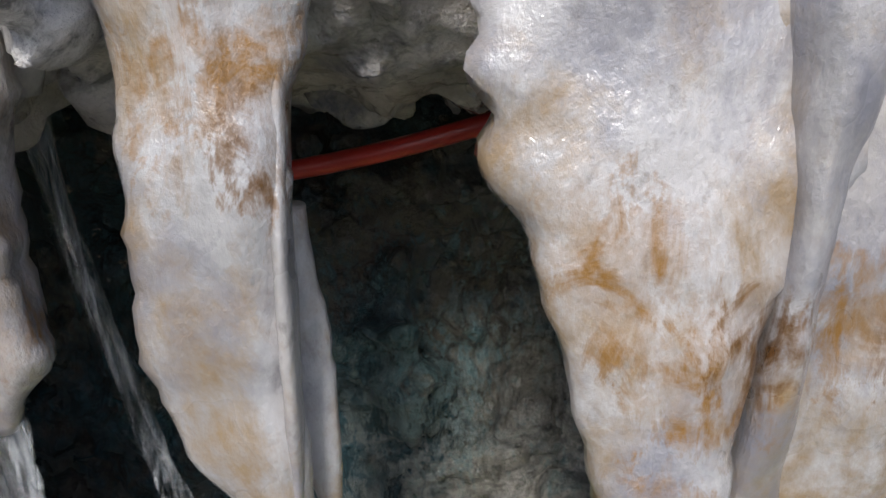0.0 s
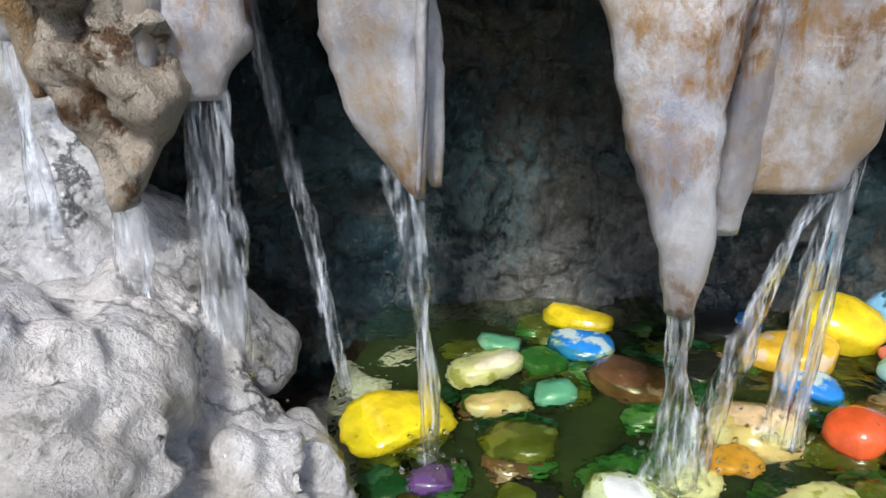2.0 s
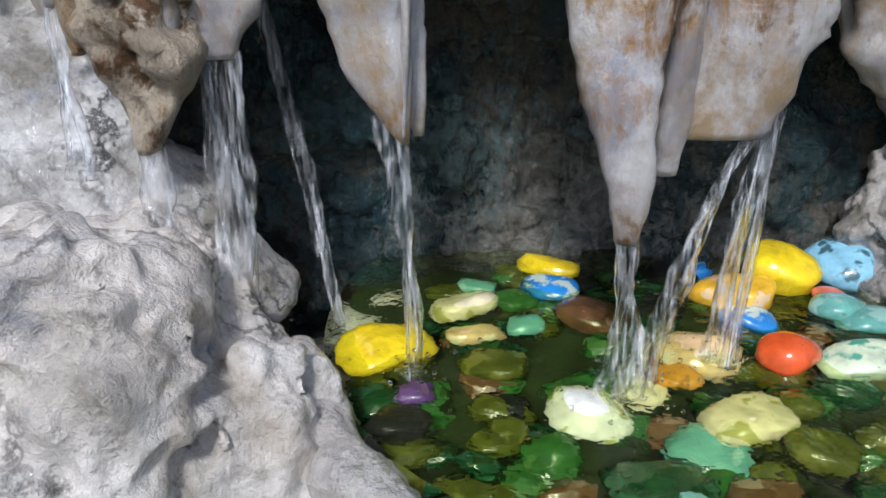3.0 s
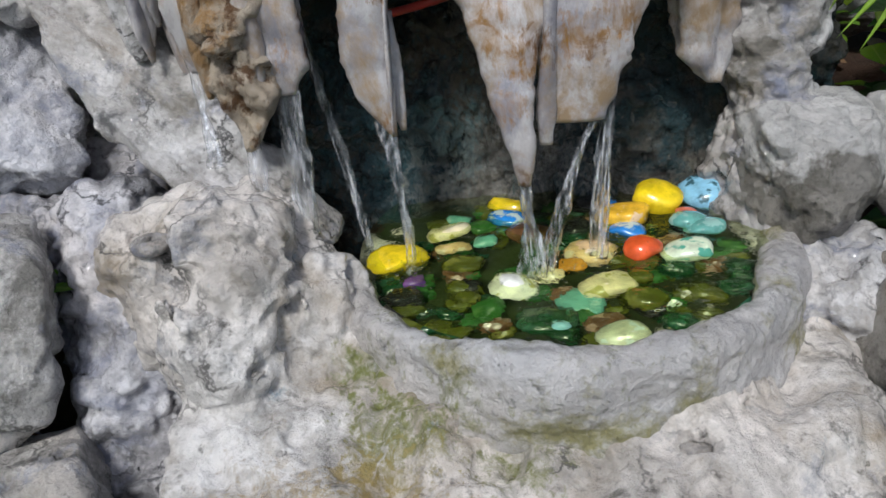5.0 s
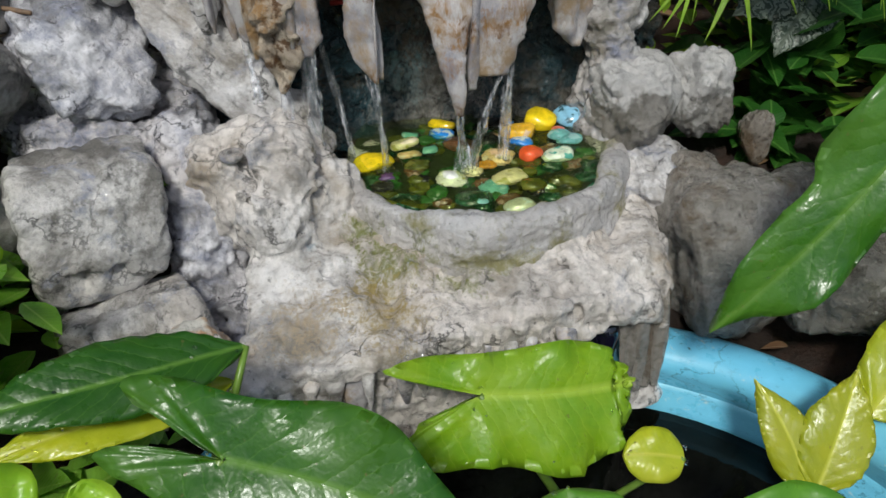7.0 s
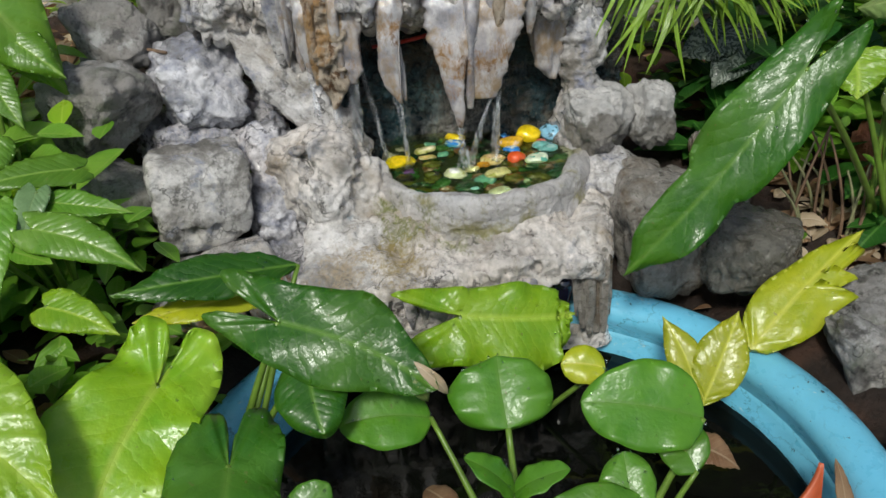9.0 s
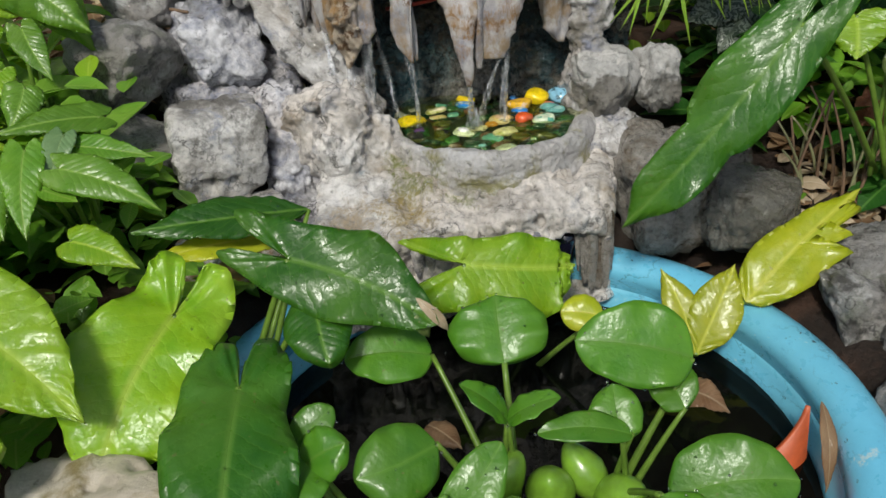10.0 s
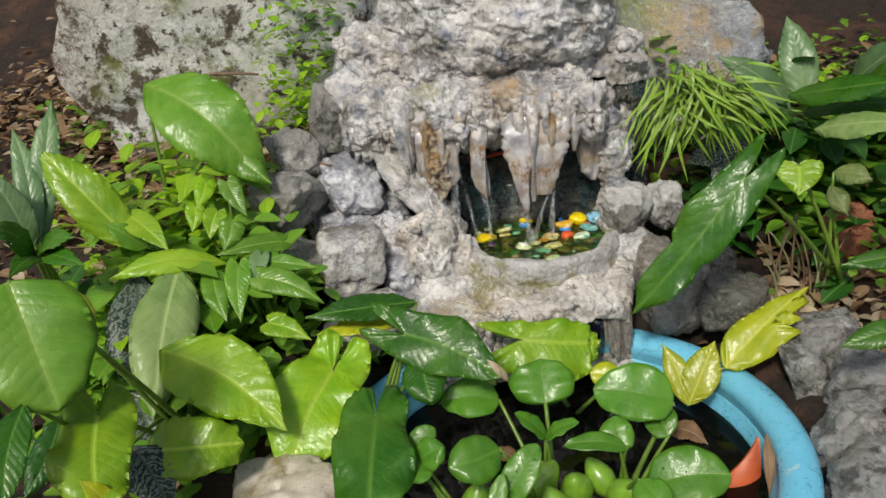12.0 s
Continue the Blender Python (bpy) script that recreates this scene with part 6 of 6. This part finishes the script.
dead_leaf((0.002, -0.262, 0.2), (0.032, -0.262, 0.158), 0.006, "straw", "chewed yellow-brown leaf end hanging over the pond", 0.2, (0.1, -0.8, 0.5))
dead_leaf((-0.006, -0.264, 0.185), (0.012, -0.264, 0.152), 0.007, "dull", "chewed olive leaf scrap hanging over the pond", 0.25, (0.1, -0.8, 0.5))
dead_leaf((0.412, -0.272, 0.062), (0.405, -0.335, -0.004), 0.008, "dry", "curled dry brown leaf against the clay pot", 0.2)
dead_leaf((0.0, -0.25, 0.02), (0.04, -0.3, 0.035), 0.016, "dry", "dry red-brown leaf floating in the pond")
dead_leaf((0.28, -0.2, 0.015), (0.335, -0.235, 0.015), 0.02, "dry", "curled brown leaf at the water edge", 0.3)
rng = np.random.RandomState(8)
for n in range(26):
    lx, ly = rng.uniform(0.5, 0.75), rng.uniform(0.02, 0.22)
    lz = float(ground_height(np.array(lx), np.array(ly))) + 0.012
    a, s = rng.uniform(0, 6.28), rng.uniform(0.025, 0.05)
    dead_leaf((lx, ly, lz), (lx + s * math.cos(a), ly + s * math.sin(a), lz + rng.uniform(-0.003, 0.01)), s * 0.28, "straw" if n % 3 else "dry", "dry beige leaf fallen on the soil")
for n in range(16):
    lx, ly = rng.uniform(-0.75, -0.42), rng.uniform(0.05, 0.4)
    lz = float(ground_height(np.array(lx), np.array(ly))) + 0.02
    a, s = rng.uniform(0, 6.28), rng.uniform(0.04, 0.07)
    dead_leaf((lx, ly, lz), (lx + s * math.cos(a), ly + s * math.sin(a), lz + 0.012), s * 0.3, "dry" if n % 2 else "straw", "dry brown leaf fallen under the plants")

redrock = stone("crumbly_red_brick", (0.1, 0.03, 0.015), (0.36, 0.12, 0.06), (0.48, 0.2, 0.11), scale=1.6, rough=(0.7, 0.95), coat=0.0, bump=2.2)
ob = new("brick_lump", rock_mesh("brick_lump", (0.04, 0.035, 0.045), redrock, 77, 0.3, 5, 0.25, 5, 0.12))
ob.location = (0.668, 0.215, 0.17)
tagged(ob, "crumbly red-brown brick lump on the soil", "brick")

# ---------------------------------------------------------------- grass, weeds and twigs
TINTS["grass"] = leaf_material("grass_blade", (0.19, 0.36, 0.025), (0.3, 0.47, 0.04), (0.32, 0.47, 0.07), 0.3)
tuft = thing("grass_tuft", "tuft of bright green arching grass above the stones", "grass", (0.375, 0.31, 0.42))
rng = np.random.RandomState(21)
for n in range(170):
    a = rng.uniform(-2.6, 0.6)
    reach, high = rng.uniform(0.03, 0.115), rng.uniform(0.0, 0.06)
    base = Vector((0.375 + rng.uniform(-0.07, 0.06), 0.3 + rng.uniform(-0.02, 0.02), 0.43 + rng.uniform(-0.03, 0.03)))
    top = base + Vector((0.5 * reach * math.cos(a), -0.03 - 0.4 * reach, high))
    tip = top + Vector((0.9 * reach * math.cos(a) + rng.uniform(-0.025, 0.025), -0.02 - 0.02 * rng.uniform(0, 1), 0.02 - rng.uniform(0.02, 0.15)))
    stalk_on(tuft, base, top, 0.0008, 0.02, "stem")
    leaf_on(tuft, "blade", "grass", top, tip, (0.3 * math.cos(a), -0.8, 0.5), rng.uniform(0.002, 0.004), 0.08, "blade")

twig_brown = plain("dry_twig", (0.16, 0.1, 0.06), 0.7, spread=0.4)
stem_green = plain("pale_stem", (0.2, 0.2, 0.1), 0.5, spread=0.3)
rng = np.random.RandomState(30)


def twig(points, radius, material, label):
    v, f = tube(bend(*points, 10), [radius * (1 - 0.05 * i) for i in range(10)], 7)
    tagged(new("twig", mesh_of("twig", v, f, material)), label, "twig")


for n in range(14):
    bx, by = 0.56 + rng.uniform(-0.06, 0.07), 0.14 + rng.uniform(-0.04, 0.06)
    gz = float(ground_height(np.array(bx), np.array(by)))
    twig(((bx, by, gz - 0.005), (bx + rng.uniform(-0.02, 0.02), by, gz + 0.06), (bx + rng.uniform(-0.05, 0.07), by + 0.02, gz + rng.uniform(0.08, 0.16))), 0.0028, stem_green if n % 2 else twig_brown, "thin upright dry stem in the soil")
twig(((-0.5, 0.3, 0.33), (-0.43, 0.25, 0.385), (-0.33, 0.2, 0.375)), 0.004, twig_brown, "dark bent twig lying on the stones")
twig(((-0.76, 0.42, 0.52), (-0.65, 0.4, 0.55), (-0.52, 0.4, 0.53)), 0.005, twig_brown, "dry brown leaf stalk lying on the bank")
for n in range(9):
    bx, by = -0.78 + rng.uniform(-0.15, 0.2), 0.2 + rng.uniform(-0.1, 0.15)
    gz = float(ground_height(np.array(bx), np.array(by)))
    twig(((bx, by, gz), (bx + rng.uniform(-0.1, 0.1), by, gz + 0.1), (bx + rng.uniform(-0.2, 0.2), by - 0.02, gz + rng.uniform(0.08, 0.22))), 0.002, twig_brown, "thin dry stem among the plants")


def undergrowth(name, label, tint, spots, size, seed):
    """Many small leaves joined into one cover."""
    rng = np.random.RandomState(seed)
    verts, faces, uvs = [], [], []
    for cx, cy, rx, ry, lift, count in spots:
        for _ in range(count):
            px, py = cx + rx * rng.normal() * 0.5, cy + ry * rng.normal() * 0.5
            pz = float(ground_height(np.array(px), np.array(py))) + lift * rng.uniform(0.05, 1)
            a, s, pitch = rng.uniform(0, 6.28), size * rng.uniform(0.6, 1.5), rng.uniform(-0.5, 0.7)
            d = np.array((math.cos(a) * math.cos(pitch), math.sin(a) * math.cos(pitch), math.sin(pitch)))
            w = np.array((-math.sin(a), math.cos(a), rng.uniform(-0.3, 0.3))) * s * 0.3
            u = np.cross(d, w) * 0.3
            p, o = np.array((px, py, pz)), len(verts)
            droop = np.array((0, 0, -0.25 * s * rng.uniform(0, 1)))
            pts, at = [p], [(0, 0)]
            for k, g in ((0.08, 0.4), (0.25, 0.85), (0.45, 1.0), (0.65, 0.8), (0.83, 0.42), (0.93, 0.16)):
                m = p + d * s * k + droop * k * k
                pts += [m + g * (w + u), m, m + g * (u - w)]
                at += [(k, g), (k, 0), (k, -g)]
            pts.append(p + d * s + droop)
            verts += pts
            uvs += at + [(1, 0)]
            faces += [(o, o + 1, o + 2), (o, o + 2, o + 3), (o + 16, o + 19, o + 17), (o + 17, o + 19, o + 18)]
            for k in range(1, 16, 3):
                faces += [(o + k, o + k + 3, o + k + 4, o + k + 1), (o + k + 1, o + k + 4, o + k + 5, o + k + 2)]
    me = mesh_of(name, verts, faces, TINTS[tint])
    layer = me.uv_layers.new(name="leaf")
    loops = np.zeros(len(me.loops), dtype=np.int64)
    me.loops.foreach_get("vertex_index", loops)
    layer.data.foreach_set("uv", np.array(uvs, float)[loops].ravel())
    tagged(new(name, me), label, "undergrowth", kind="stuff")


undergrowth("undergrowth", "low green weeds among the plants", "mid", [(-0.62, 0.0, 0.3, 0.35, 0.14, 420), (-0.5, -0.3, 0.25, 0.2, 0.1, 260), (0.75, 0.35, 0.25, 0.3, 0.16, 300), (-0.3, -0.18, 0.1, 0.15, 0.08, 120)], 0.035, 41)
undergrowth("undergrowth", "small fresh green weeds on the bank", "light", [(-0.47, 0.5, 0.12, 0.08, 0.2, 220), (-0.5, 0.57, 0.1, 0.03, 0.35, 120), (-0.7, -0.1, 0.2, 0.25, 0.2, 220), (-0.85, 0.25, 0.2, 0.15, 0.12, 160), (0.82, 0.75, 0.25, 0.2, 0.12, 200), (0.42, 0.42, 0.1, 0.05, 0.14, 60), (-0.55, 0.12, 0.15, 0.15, 0.14, 200)], 0.028, 42)
undergrowth("leaf_litter", "brown leaf litter on dark soil", "dry", [(-0.8, 0.3, 0.4, 0.35, 0.03, 200), (0.7, 0.25, 0.25, 0.3, 0.02, 260), (0.9, 0.8, 0.4, 0.3, 0.03, 260), (-0.5, -0.5, 0.3, 0.3, 0.02, 160), (-1.1, 0.5, 0.25, 0.4, 0.04, 300), (-1.4, 0.95, 0.4, 0.5, 0.04, 420), (-0.6, 0.42, 0.25, 0.15, 0.05, 220)], 0.04, 43)
undergrowth("straw_litter", "pale dry straw and leaf bits on dark soil", "straw", [(-1.05, 0.45, 0.3, 0.4, 0.06, 200), (-1.4, 0.95, 0.4, 0.5, 0.05, 260), (-0.65, 0.4, 0.25, 0.15, 0.07, 140), (0.85, 0.75, 0.4, 0.3, 0.03, 160), (0.62, 0.12, 0.12, 0.12, 0.015, 60), (-0.75, 0.1, 0.3, 0.2, 0.05, 120)], 0.03, 46)
undergrowth("undergrowth", "fresh small weeds on the soil in back", "mid", [(0.95, 0.85, 0.35, 0.3, 0.1, 260), (0.62, 0.75, 0.2, 0.15, 0.14, 120), (0.35, 0.55, 0.18, 0.06, 0.3, 130), (-0.42, 0.62, 0.12, 0.06, 0.4, 130), (-1.05, 0.6, 0.25, 0.2, 0.12, 120)], 0.03, 47)
undergrowth("undergrowth", "broad green leaves crowding the bank", "mid", [(-0.58, 0.02, 0.2, 0.24, 0.22, 240), (-0.62, -0.3, 0.2, 0.15, 0.16, 110), (0.72, 0.42, 0.14, 0.12, 0.16, 80), (0.62, 0.34, 0.1, 0.1, 0.14, 60), (-0.42, 0.0, 0.08, 0.1, 0.12, 50)], 0.062, 44)
undergrowth("undergrowth", "dark glossy leaves behind the stones", "dark", [(0.52, 0.36, 0.16, 0.1, 0.22, 110), (0.7, 0.3, 0.16, 0.16, 0.2, 90), (0.45, 0.3, 0.08, 0.06, 0.12, 40), (-0.75, -0.05, 0.2, 0.2, 0.12, 90)], 0.06, 48)
undergrowth("undergrowth", "pale yellow-green leaves on the bank", "light", [(-0.6, 0.12, 0.16, 0.16, 0.26, 110), (-0.5, 0.02, 0.08, 0.1, 0.2, 40), (-0.72, 0.3, 0.16, 0.12, 0.22, 70), (0.8, 0.5, 0.16, 0.12, 0.16, 40)], 0.055, 45)
